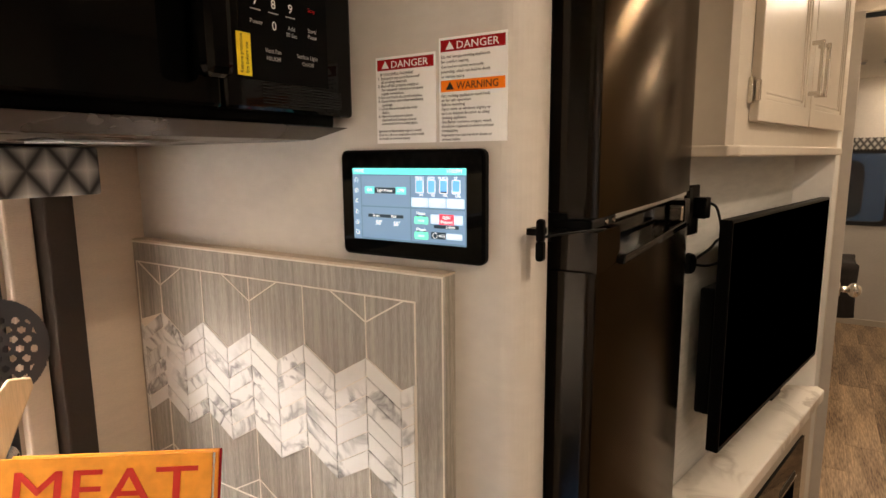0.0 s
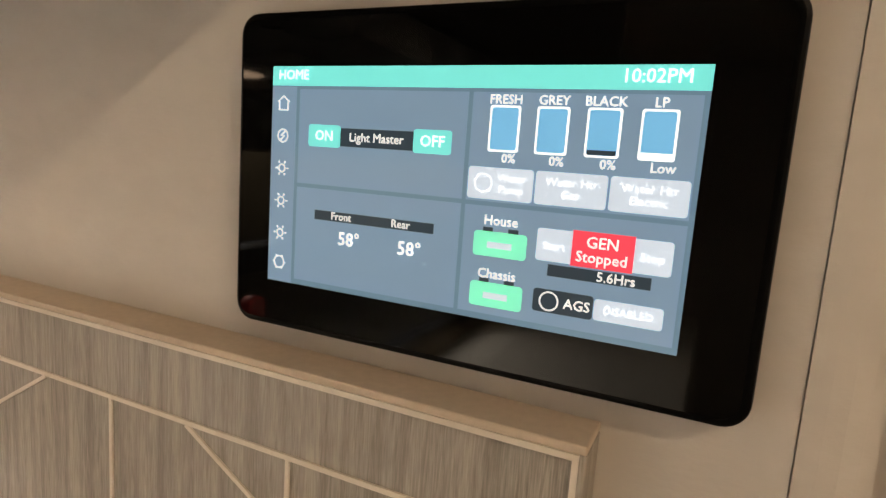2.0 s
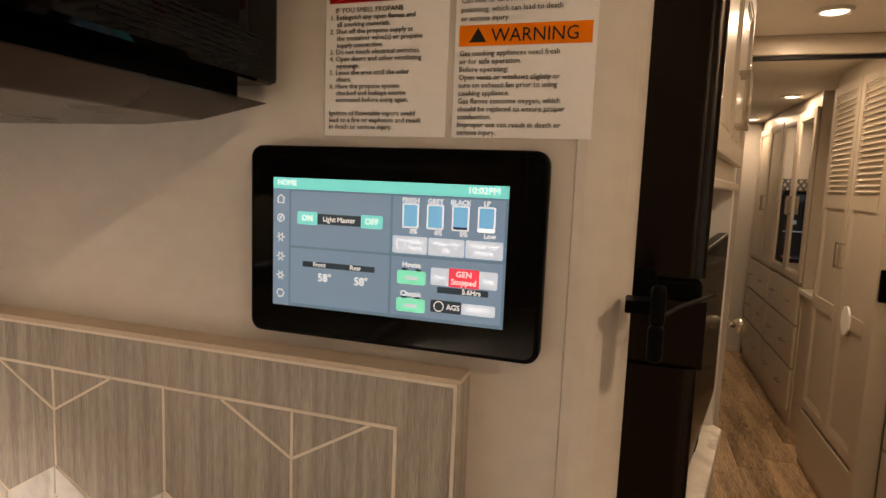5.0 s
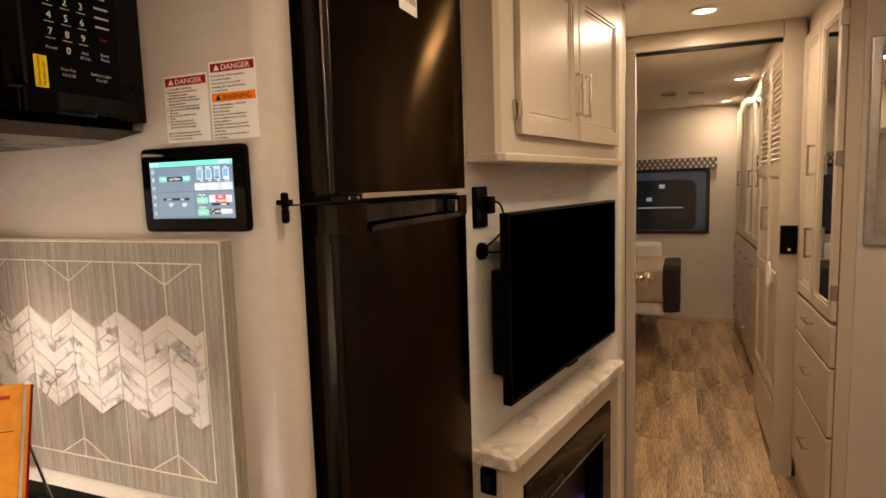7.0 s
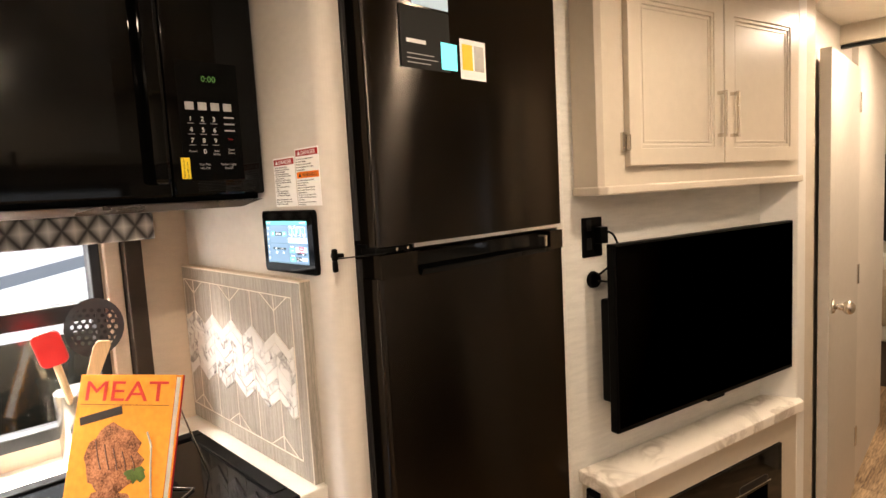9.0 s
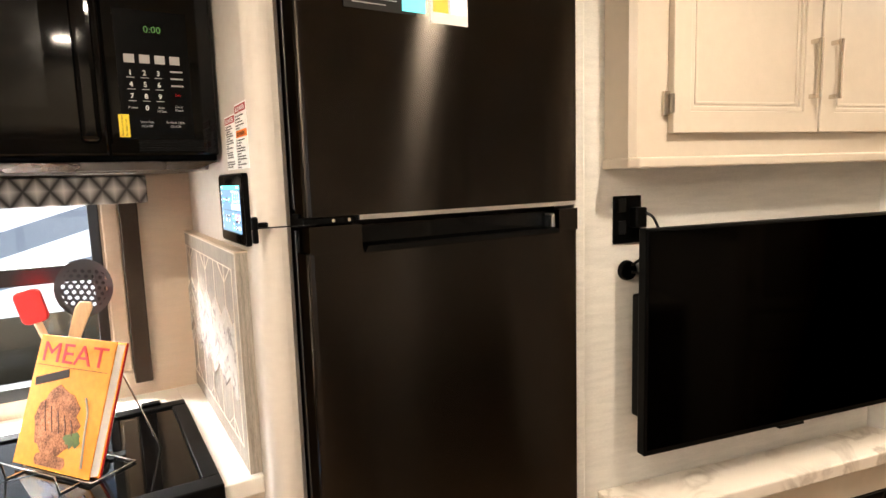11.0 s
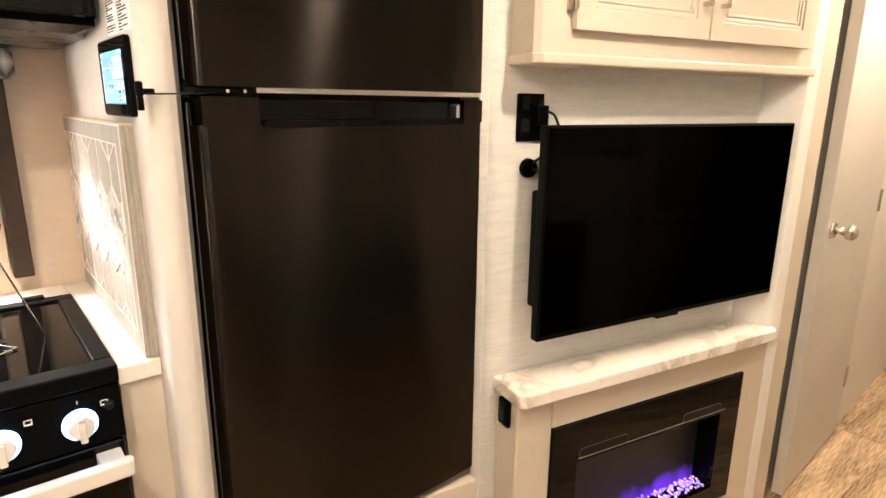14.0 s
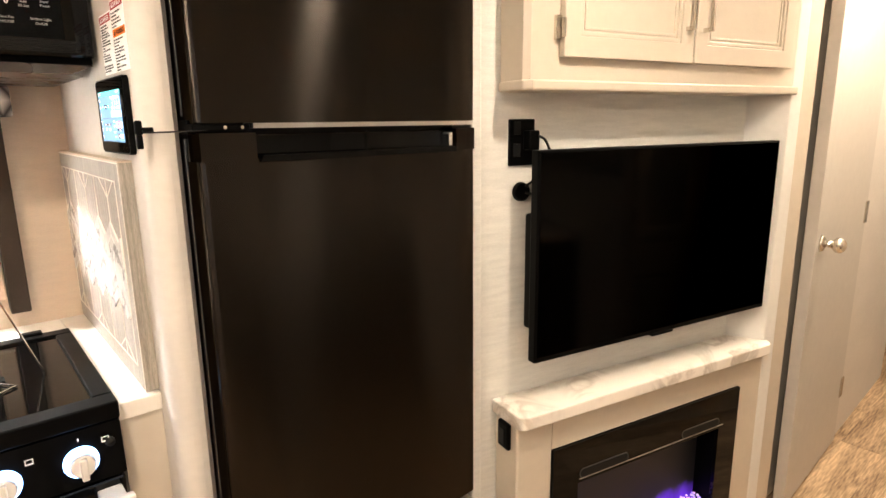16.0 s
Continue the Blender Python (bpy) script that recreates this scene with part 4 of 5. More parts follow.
# travel lock
lk = thing("fridge_lock", I4, (0.068, 0.868, 1.33), "small black travel lock clip with a thin strap", "lock")
part("clip", box(0.0765, 0.0845, 0.8235, 0.834, 1.352, 1.374, bev=0.003), BLACK, lk)
part("catch", prism(rounded(0.0765, 0.0845, 1.333, 1.353, 0.0035), 0.8245, 0.833, "y", bev=0.0015), BLACK, lk, "hanging catch")
part("pad", box(0.064, 0.0785, 0.831, 0.850, 1.357, 1.364, bev=0.001), BLACK, lk, "glued pad")
part("strap", tube([(0.079, 0.826, 1.356), (0.095, 0.868, 1.357), (0.118, 0.912, 1.358)], 0.0013, 6), GASKET, lk, "thin dark strap")

# ---- television wall ----
cab = thing("overhead_cabinet", TVW, (1.13, 0.05, 1.435), "greige overhead cabinet with two panelled doors", "cabinet")
part("body", prism([(0.655, 0.094), (0.655, 0.012), (0.667, 0.0), (1.594, 0.0), (1.535, 0.094)], 1.436, CZ - 0.002), CAB, cab)
part("bottom_lip", prism([(0.648, 0.094), (0.648, 0.004), (0.664, -0.014), (1.604, -0.014), (1.604, 0.0), (1.594, 0.0), (1.535, 0.094)], 1.430, 1.452, bev=0.004), CAB, cab)


def ring_box(x0, x1, z0, z1, w, y0, y1, bev=0.0):
    """One closed rectangular frame, w wide, from y0 to y1."""
    bm = bmesh.new()
    outer, inner = [(x0, z0), (x1, z0), (x1, z1), (x0, z1)], [(x0 + w, z0 + w), (x1 - w, z0 + w), (x1 - w, z1 - w), (x0 + w, z1 - w)]
    loops = [[bm.verts.new((x, y, z)) for x, z in o] for o, y in ((outer, y0), (inner, y0), (inner, y1), (outer, y1))]
    for q in range(4):
        a, b = loops[q], loops[(q + 1) % 4]
        for i in range(4):
            bm.faces.new((a[i], a[(i + 1) % 4], b[(i + 1) % 4], b[i]))
    if bev:
        bmesh.ops.bevel(bm, geom=bm.edges[:], offset=bev, segments=2, affect="EDGES", profile=0.5)
    return bm


def panel_door(name, x0, x1, z0, z1, f, parent, mat=CAB, rail=0.045, inset=True, glassy=None):
    """A frame-and-panel cabinet door whose face is at y = f."""
    d = part(name, ring_box(x0, x1, z0, z1, rail, f, f + 0.018, 0.002), mat, parent)
    part("panel", box(x0 + rail - 0.002, x1 - rail + 0.002, f + 0.008, f + 0.014, z0 + rail - 0.002, z1 - rail + 0.002), glassy or mat, d)
    part("bead", ring_box(x0 + rail, x1 - rail, z0 + rail, z1 - rail, 0.010, f + 0.003, f + 0.0125, 0.002), mat, d)
    part("bead", ring_box(x0 + rail + 0.014, x1 - rail - 0.014, z0 + rail + 0.014, z1 - rail - 0.014, 0.006, f + 0.0055, f + 0.0125, 0.001), mat, d) if glassy is None else None
    return d


def pull(x, z0, z1, f, parent, across=False):
    """A bar pull with two posts."""
    if across:
        bm = tube([(x, f, z0), (x, f - 0.02, z0)], 0.004)
        bm = tube([(z1, f, z0), (z1, f - 0.02, z0)], 0.004, bm=bm)
        bm = box(x - 0.008, z1 + 0.008, f - 0.026, f - 0.018, z0 - 0.004, z0 + 0.004, bev=0.002, bm=bm)
    else:
        bm = box(x - 0.004, x + 0.004, f - 0.027, f - 0.018, z0, z1, bev=0.002)
        for z in (z0 + 0.006, z1 - 0.006):
            bm = box(x - 0.005, x + 0.005, f - 0.02, f, z - 0.005, z + 0.005, bev=0.001, bm=bm)
    part("handle", bm, CHROME, parent, "brushed nickel bar handle")


dl = panel_door("door", 0.742, 1.146, 1.500, 1.96, -0.019, cab)
dr = panel_door("door", 1.152, 1.552, 1.500, 1.96, -0.019, cab)
pull(1.118, 1.572, 1.702, -0.019, dl)
pull(1.180, 1.572, 1.702, -0.019, dr)
part("hinge", boxes((0.726, 0.741, -0.010, -0.001, 1.535, 1.585), (0.738, 0.744, -0.021, -0.012, 1.54, 1.58), bev=0.001), CHROME, cab, "nickel hinge")
tv = thing("television", TVW, (1.13, 0.05, 0.80), "large black flat television mounted on the wall, switched off", "television")
part("bezel", box(0.694, 1.567, 0.0, 0.026, 0.800, 1.303, bev=0.003), BLACK, tv)
part("screen", box(0.702, 1.559, -0.0012, 0.002, 0.814, 1.296), TVSCREEN, tv, "dark matte screen")
part("rear_housing", box(0.703, 1.50, 0.026, 0.060, 0.875, 1.155, bev=0.006), BLACK, tv)
part("mount", box(0.95, 1.30, 0.060, 0.0945, 0.90, 1.15), BLACK, tv)
part("sensor", box(1.09, 1.17, -0.001, 0.02, 0.794, 0.801, bev=0.001), BLACK, tv)
ot = thing("wall_outlet", TVW, (0.713, 0.095, 1.265), "black wall outlet plate with plugged adapter", "outlet")
part("plate", box(0.676, 0.750, 0.088, 0.0945, 1.264, 1.371, bev=0.003), BLACK, ot)
part("adapter", box(0.715, 0.745, 0.062, 0.088, 1.30, 1.345, bev=0.003), BLACK, ot)
for z in (1.335, 1.285):
    part("socket", box(0.688, 0.708, 0.0868, 0.088, z, z + 0.03, bev=0.001), GASKET, ot)
cg = thing("cable_grommet", TVW, (0.713, 0.095, 1.19), "round black cable grommet in the wall", "grommet")
part("ring", cyl((0.713, 0.0945, 1.202), (0.713, 0.080, 1.202), 0.024, 0.021, 28, bev=0.003), BLACK, cg)
cb = thing("power_cable", TVW, (0.74, 0.07, 1.25), "thin black television power cables", "cable")
part("cord", tube(arc([(0.735, 0.07, 1.335), (0.752, 0.055, 1.325), (0.765, 0.05, 1.30), (0.79, 0.05, 1.26)]), 0.003), GASKET, cb)
part("cord", tube(arc([(0.715, 0.075, 1.215), (0.73, 0.055, 1.235), (0.755, 0.05, 1.25), (0.79, 0.05, 1.255)]), 0.003), GASKET, cb)
part("cord", tube(arc([(0.715, 0.075, 1.20), (0.74, 0.06, 1.197), (0.79, 0.05, 1.20)]), 0.003), GASKET, cb)

fc = thing("fireplace_cabinet", TVW, (1.12, 0.05, 0), "greige base cabinet round the electric fireplace", "cabinet")
part("left_side", boxes((0.648, 0.757, 0.0, 0.094, 0, 0.650), bev=0.006), CAB, fc)
part("right_side", box(1.490, 1.594, 0.001, 0.08, 0, 0.650), CAB, fc)
part("top_rail", box(0.757, 1.490, 0.001, 0.09, 0.557, 0.650), CAB, fc)
part("bottom_rail", box(0.757, 1.490, 0.001, 0.09, 0, 0.122), CAB, fc)
mt = prism(([(0.637, 0.094), (0.637, -0.012)] + [(0.657 - 0.02 * math.cos(radians(a)), -0.012 - 0.02 * math.sin(radians(a))) for a in range(15, 91, 15)] + [(1.578, -0.032), (1.593, -0.018), (1.606, -0.004), (1.594, 0.0), (1.535, 0.094)]), 0.651, 0.686, bev=0.004)
solid("mantel_shelf", mt, MARBLE, TVW, base=(1.12, 0, 0.651), label="cream marble-look shelf over the electric fireplace", category="shelf")
sb = thing("side_outlet", TVW, (0.645, 0.05, 0.59), "small black outlet box on the fireplace cabinet", "outlet")
part("plate", box(0.636, 0.6478, 0.022, 0.068, 0.575, 0.645, bev=0.005), BLACK, sb)
part("rocker", box(0.633, 0.637, 0.035, 0.055, 0.590, 0.630, bev=0.001), GASKET, sb)

fp = thing("electric_fireplace", TVW, (1.12, 0.05, 0.123), "black glass electric fireplace glowing violet over crystals", "fireplace")
F = -0.006
part("front_glass", holed(0.759, 1.488, 0.124, 0.555, 0.842, 1.402, 0.178, 0.438, F, 0.006), GLOSS, fp, "black glass front")
for a, b in ((0.846, 1.02), (1.235, 1.40)):
    part("slot_rim", prism(rounded(a, b, 0.449, 0.477, 0.0135), F - 0.0012, F - 0.0001, "y"), RAILGREY, fp, "thin grey slot rim")
    part("vent", prism(rounded(a + 0.0025, b - 0.0025, 0.4515, 0.4745, 0.0112), F - 0.0017, F - 0.0011, "y"), GASKET, fp, "dark air slot")
part("trim_line", boxes((0.846, 1.42, F - 0.0015, F, 0.4475, 0.4495)), SILVER, fp)
part("firebox", boxes((0.842, 1.402, 0.070, 0.074, 0.16, 0.45), (0.838, 0.842, 0.006, 0.072, 0.16, 0.45), (1.402, 1.406, 0.006, 0.072, 0.16, 0.45), (0.842, 1.402, 0.006, 0.072, 0.158, 0.162), (0.842, 1.402, 0.006, 0.072, 0.446, 0.45)), BLACK, fp)
part("flame_screen", box(0.844, 1.400, 0.064, 0.069, 0.163, 0.445), FLAME, fp, "violet flame projection screen")
rng = random.Random(4)
for i in range(290):
    x, y = rng.uniform(0.852, 1.392), rng.uniform(0.012, 0.050)
    r = rng.uniform(0.0036, 0.0058)
    c = bmesh.new()
    bmesh.ops.create_icosphere(c, subdivisions=1, radius=r, matrix=Matrix.Translation((x, y, 0.178 + (y - 0.012) * 0.35 + rng.uniform(-0.006, 0.004))) @ Matrix.Rotation(rng.uniform(0, 3), 4, "Z") @ Matrix.Diagonal((1, 1, rng.uniform(0.6, 1.1), 1)))
    part("crystal", c, EMBER, fp)
for i in range(4):
    part("indicator", cyl((1.09 + 0.017 * i, F, 0.15), (1.09 + 0.017 * i, F - 0.001, 0.15), 0.003, 0.003, 10), KNOBLIGHT, fp)

# ---- passage door, open along the wall ----
DM = pose(0.399, 2.69, 0, 0, 0, 3.3)        # y runs along the slab, x out of its face
pd = thing("door_1", DM, (-0.018, 0.33, 0), "grey-beige passage door standing open with a nickel knob", "door", kind="structure")
part("slab", box(-0.036, 0, 0, 0.66, 0.015, 1.885, bev=0.002), DOOR_GREY, pd)
part("knob_rose", cyl((0, 0.06, 0.965), (0.008, 0.06, 0.965), 0.028, 0.024, 24), CHROME, pd, smooth=True)
kb = cyl((0.008, 0.06, 0.965), (0.034, 0.06, 0.965), 0.010, 0.012, 20)
s2 = bmesh.new()
bmesh.ops.create_uvsphere(s2, u_segments=24, v_segments=14, radius=0.025, matrix=Matrix.Translation((0.05, 0.06, 0.965)) @ Matrix.Diagonal((0.85, 1, 1, 1)))
part("knob", join(kb, s2), CHROME, pd, "round nickel door knob", smooth=True)
for z in (0.22, 0.96, 1.70):
    part("hinge", boxes((0, 0.004, 0.63, 0.668, z, z + 0.085)), CHROME, pd, "nickel hinge")

# ---- pantry ----
pt = thing("pantry_cabinet", RIGHTW, (-2.81, 0.2, 0), "tall greige pantry with mirrored door above three drawers", "cabinet")
part("body", box(-3.125, -2.478, 0.02, 0.45, 0, CZ - 0.002), CAB, pt)
for z0, z1 in ((0.715, 0.860), (0.465, 0.705), (0.12, 0.455)):
    d = part("drawer", box(-3.115, -2.487, 0.0, 0.019, z0, z1, bev=0.004), CAB, pt)
    pull(-2.85, (z0 + z1) / 2 + 0.02, -2.75, 0.0, d, True)
pf = panel_door("door", -3.115, -2.805, 0.875, 1.945, 0.0, pt)
pm = panel_door("door", -2.797, -2.487, 0.875, 1.945, 0.0, pt, glassy=MIRROR)
pull(-2.835, 1.37, 1.49, 0.0, pf)
pull(-2.835, 1.05, 1.17, 0.0, pf)
for z in (0.95, 1.40, 1.85):
    part("hinge", box(-2.486, -2.479, -0.004, 0.018, z, z + 0.05), CHROME, pt)
th = thing("thermostat", I4, (1.013, 3.147, 1.03), "black wall switch panel with a yellow light", "switch panel")
part("plate", box(0.981, 1.048, 3.130, 3.1465, 1.03, 1.155, bev=0.004), BLACK, th)
part("indicator", box(1.01, 1.022, 3.128, 3.131, 1.045, 1.055), YELLOW, th, "yellow indicator")
mr = thing("framed_mirror", I4, (1.5, 2.47, 1.14), "silver-framed looking glass hung on the plain greige wall", "mirror")
part("frame", ring_box(1.121, 1.931, 1.141, 1.80, 0.031, 2.448, 2.4695, 0.005), SILVER, mr)
part("mirror_glass", box(1.150, 1.902, 2.458, 2.464, 1.17, 1.771), MIRROR, mr)
solid("wall_latch", prism([(1.221 + 0.013 * math.cos(a * 0.5236), 0.902 + 0.007 * math.sin(a * 0.5236)) for a in range(12)], 2.464, 2.4695, "y"), BLACK, base=(1.221, 2.47, 0.895), label="small black oval fitting on the plain wall", category="fitting")
ds = thing("dinette_cabinet", I4, (1.75, 2.2, 0), "dark base cabinet with a pale marble-look top", "cabinet")
part("body", box(1.47, 2.29, 1.5, 2.465, 0, 0.80), DARKWOOD, ds)
part("top", box(1.455, 2.295, 1.48, 2.468, 0.801, 0.835, bev=0.004), MARBLE, ds)

# ---- bedroom ----
wr = thing("wardrobe", RIGHTW, (-3.6, 0.2, 0), "tall greige louvred wardrobe with a drawer below", "wardrobe")
part("body", box(-4.0, -3.203, -0.045, 0.48, 0, CZ - 0.002), CAB, wr)
part("drawer", box(-3.98, -3.215, -0.0615, -0.046, 0.06, 0.30, bev=0.004), CAB, wr)
for a, b in ((-3.98, -3.602), (-3.594, -3.215)):
    lowd = panel_door("door", a, b, 0.32, 1.96, -0.0615, wr)
    for k in range(18):
        bm = box(a + 0.05, b - 0.05, -0.006, 0.006, 0, 0.004)
        bmesh.ops.transform(bm, verts=bm.verts, matrix=Matrix.Translation((0, -0.056, 1.45 + 0.025 * k)) @ Matrix.Rotation(0.7, 4, "X"))
        part("slat", bm, CAB, lowd)
    part("rail", box(a + 0.045, b - 0.045, -0.0615, -0.048, 0.86, 0.92), CAB, lowd)
    part("rail", box(a + 0.045, b - 0.045, -0.0615, -0.048, 1.37, 1.43), CAB, lowd)
    pull(b - 0.02 if a < -3.8 else a + 0.02, 1.10, 1.22, -0.0615, lowd)
solid("round_sticker", prism([(-3.45 + 0.05 * math.cos(a * 0.3142), 0.89 + 0.065 * math.sin(a * 0.3142)) for a in range(20)], -0.070, -0.06155, "y"), PAPER, RIGHTW, base=(-3.45, -0.0615, 0.83), label="round white paper tag on the wardrobe door", category="tag")
vn = thing("vanity_counter", RIGHTW, (-4.25, 0.2, 0), "greige vanity cabinet with a pale counter", "vanity")
part("body", box(-4.50, -4.003, 0.03, 0.48, 0, 0.84), CAB, vn)
part("top", box(-4.50, -4.003, 0.0, 0.48, 0.841, 0.87, bev=0.003), COUNTER, vn)
part("mirror", box(-4.48, -4.02, 0.47, 0.476, 1.0, 1.8), MIRROR, vn)
for a, b, mirrored in ((-5.32, -4.503, True), (-6.15, -5.323, False)):
    w2 = thing("bedroom_wardrobe", RIGHTW, ((a + b) / 2, 0.2, 0), "tall greige bedroom wardrobe with " + ("mirrored doors above drawers" if mirrored else "panelled doors above drawers"), "wardrobe", "bedroom wardrobes")
    part("body", box(a, b, 0.02, 0.48, 0, CZ - 0.002), CAB, w2)
    mid = (a + b) / 2
    for p, q in ((a + 0.01, mid - 0.003), (mid + 0.003, b - 0.01)):
        d = panel_door("door", p, q, 0.90, 1.95, 0.0, w2, glassy=MIRROR if mirrored else None)
        pull(q - 0.02 if p < mid - 0.1 else p + 0.02, 1.30, 1.42, 0.0, d)
        for z0, z1 in ((0.10, 0.36), (0.37, 0.63), (0.64, 0.88)):
            dd = part("drawer", box(p, q, 0.0, 0.019, z0, z1, bev=0.004), CAB, w2)
            pull((p + q) / 2 - 0.04, (z0 + z1) / 2, (p + q) / 2 + 0.04, 0.0, dd, True)
bd = thing("bed", I4, (-0.1, 5.3, 0), "bed with beige blanket, dark throw and white sheet", "bed")
part("platform", box(-0.58, 0.25, 5.0, 6.0, 0, 0.33), DARKWOOD, bd)
def cushion(x0, x1, y0, y1, z0, z1, r, seed, amp):
    bm = box(x0, x1, y0, y1, z0, z1)
    bmesh.ops.subdivide_edges(bm, edges=bm.edges[:], cuts=9, use_grid_fill=True)
    bmesh.ops.smooth_vert(bm, verts=bm.verts, factor=0.5, use_axis_x=True, use_axis_y=True, use_axis_z=True)
    for v in bm.verts:
        v.co += noise.noise_vector(v.co * 5 + Vector((seed, 0, 0))) * amp
    return bm
part("mattress", cushion(-0.58, 0.48, 4.87, 6.05, 0.332, 0.56, 0.03, 1, 0.008), SHEET, bd, "white mattress", smooth=True)
part("blanket", cushion(-0.59, 0.53, 4.85, 5.75, 0.44, 0.70, 0.03, 3, 0.02), BLANKET, bd, "beige textured blanket", smooth=True)
part("throw", cushion(0.46, 0.58, 4.83, 5.35, 0.38, 0.72, 0.03, 7, 0.02), DARKTHROW, bd, "dark fur throw", smooth=True)
part("cushion", cushion(-0.2, 0.42, 5.70, 5.98, 0.56, 0.80, 0.03, 9, 0.02), SHEET, bd, "white pillow", smooth=True)
bw = thing("window_2", I4, (0.4, 6.265, BZ0), "bedroom window with a rounded black frame, dark outside", "window", kind="structure")
fo = rounded(BX0, BX1, BZ0, BZ1, 0.05)
fi = rounded(BX0 + 0.035, BX1 - 0.035, BZ0 + 0.035, BZ1 - 0.035, 0.04)
fbm = bmesh.new()
rings = [[fbm.verts.new((x, y, z)) for x, z in o] for o, y in ((fo, 6.252), (fi, 6.252), (fi, 6.30), (fo, 6.30))]
for k in range(4):
    a, b = rings[k], rings[(k + 1) % 4]
    for i in range(len(a)):
        j = (i + 1) % len(a)
        fbm.faces.new((a[i], a[j], b[j], b[i]))
part("frame", fbm, TINT, bw, "rounded black frame")
p = part("pane", box(BX0 + 0.03, BX1 - 0.03, 6.28, 6.284, BZ0 + 0.03, BZ1 - 0.03), glass, bw, "glass pane")
p.visible_shadow = False
solid("valance", box(-0.06, 0.89, 6.20, 6.264, 1.462, 1.565, bev=0.01), VALANCE, base=(0.4, 6.2, 1.5135), label="patterned fabric valance over the bedroom window", category="valance")
solid("backdrop", box(-3, 4.5, 9.0, 9.1, -0.5, 4), OUT_DARK, label="dim blue-grey hall outside the bedroom window", category="backdrop", kind="structure")
nb = thing("parked_trailer", I4, (0.2, 8.9, -0.06), "rear of a dark trailer seen through the bedroom window", "trailer")
# Shell glows slightly by itself, in place of light falling on it.
part("shell", prism(rounded(-1.6, 1.12, -0.06, 1.62, 0.18), 8.6, 8.95, "y", bev=0.02), OUT_SHELL, nb, "slate blue rear wall with a faint added glow")
part("rear_window", prism(rounded(-0.55, 0.78, 0.70, 1.36, 0.12), 8.59, 8.60, "y"), TINT, nb, "dark rounded rear window")
part("shelf", box(0.05, 0.62, 8.575, 8.589, 0.985, 1.0), OUT_LIT, nb, "lit shelf edge")
part("tail_lamp", box(0.18, 0.36, 8.57, 8.589, 0.63, 0.69, bev=0.005), OUT_RED, nb, "red and white tail lamp")
for x, z in ((0.32, 1.25), (0.16, 1.08), (0.95, 1.42)):
    part("marker_lamp", box(x, x + 0.07, 8.57, 8.589, z, z + 0.05, bev=0.004), OUT_LIT, nb, "pale lamp")
cv = thing("ceiling_vent", I4, (0.55, 5.2, CZ), "white slotted ceiling vents", "vent")
for x in (0.42, 0.62):
    f = part("frame", box(x, x + 0.12, 5.15, 5.27, CZ - 0.012, CZ - 0.0005, bev=0.003), CEIL, cv)
    for k in range(5):
        part("slat", box(x + 0.01, x + 0.11, 5.165 + 0.02 * k, 5.173 + 0.02 * k, CZ - 0.016, CZ - 0.0122), GREYINK, f)

# ---- cookbook and utensils ----
BK = pose(-0.129, 0.572, 0.930, 0, 0, 36)   # x along the cover towards its spine side, y behind
LEANED = BK @ Matrix.Rotation(radians(-20), 4, "X")
bk = thing("cookbook", LEANED, (-0.09, 0.01, 0), "orange hardback cookbook with a steak on its cover", "book")
W, H = 0.200, 0.237
part("cover", boxes((-W, 0, 0, 0.003, 0.004, H), (-W, 0, 0.021, 0.024, 0.004, H), bev=0.001), COVER, bk)
part("page_block", box(-W + 0.004, -0.004, 0.003, 0.021, 0.008, H - 0.004), PAPER, bk, "white page block")
part("spine_edge", box(0.0, 0.002, 0.020, 0.024, 0.004, H, bev=0.0008), RED, bk, "red back cover edge")
part("title", words("MEAT", 0.052, -W / 2, -0.0006, H - 0.048, "CENTER", 0.170), BOOKRED, bk, "red title lettering")
rb = box(-0.044, 0.044, -0.0008, -0.0002, -0.0075, 0.0075)
bmesh.ops.transform(rb, verts=rb.verts, matrix=Matrix.Translation((-W + 0.055, 0, H - 0.075)) @ Matrix.Rotation(radians(-15), 4, "Y"))
part("ribbon", rb, BROWN, bk, "dark brown ribbon banner")
rs = random.Random(2)
steak = [(-W / 2 - 0.01 + (0.058 + rs.uniform(-0.008, 0.008)) * math.cos(6.2832 * i / 26), 0.088 + (0.058 + rs.uniform(-0.006, 0.006)) * math.sin(6.2832 * i / 26)) for i in range(26)]
part("steak_picture", prism(steak, -0.0006, -0.0002, "y"), MEAT, bk, "printed grilled steak")
for i in range(5):
    part("grill_mark", tube(arc([(-W / 2 - 0.048 + 0.019 * i, -0.0007, 0.118 - 0.006 * i), (-W / 2 - 0.040 + 0.019 * i, -0.0007, 0.092 - 0.003 * i), (-W / 2 - 0.030 + 0.017 * i, -0.0007, 0.068)]), 0.0011, 4), GRILL, bk, "dark grill stripe")
part("slice_picture", prism(rounded(-W / 2 - 0.045, -W / 2 + 0.035, 0.010, 0.030, 0.009), -0.0006, -0.0002, "y"), MEAT, bk, "printed slice of steak")
part("title_rule", box(-W + 0.008, -0.008, -0.0005, -0.0001, H - 0.0555, H - 0.0545), BROWN, bk)
part("herb_picture", prism([(-0.058 + (0.020 + rs.uniform(-0.008, 0.005)) * math.cos(6.2832 * i / 18), 0.062 + (0.014 + rs.uniform(-0.006, 0.004)) * math.sin(6.2832 * i / 18)) for i in range(18)], -0.001, -0.0006, "y"), GREEN, bk, "printed green herbs")
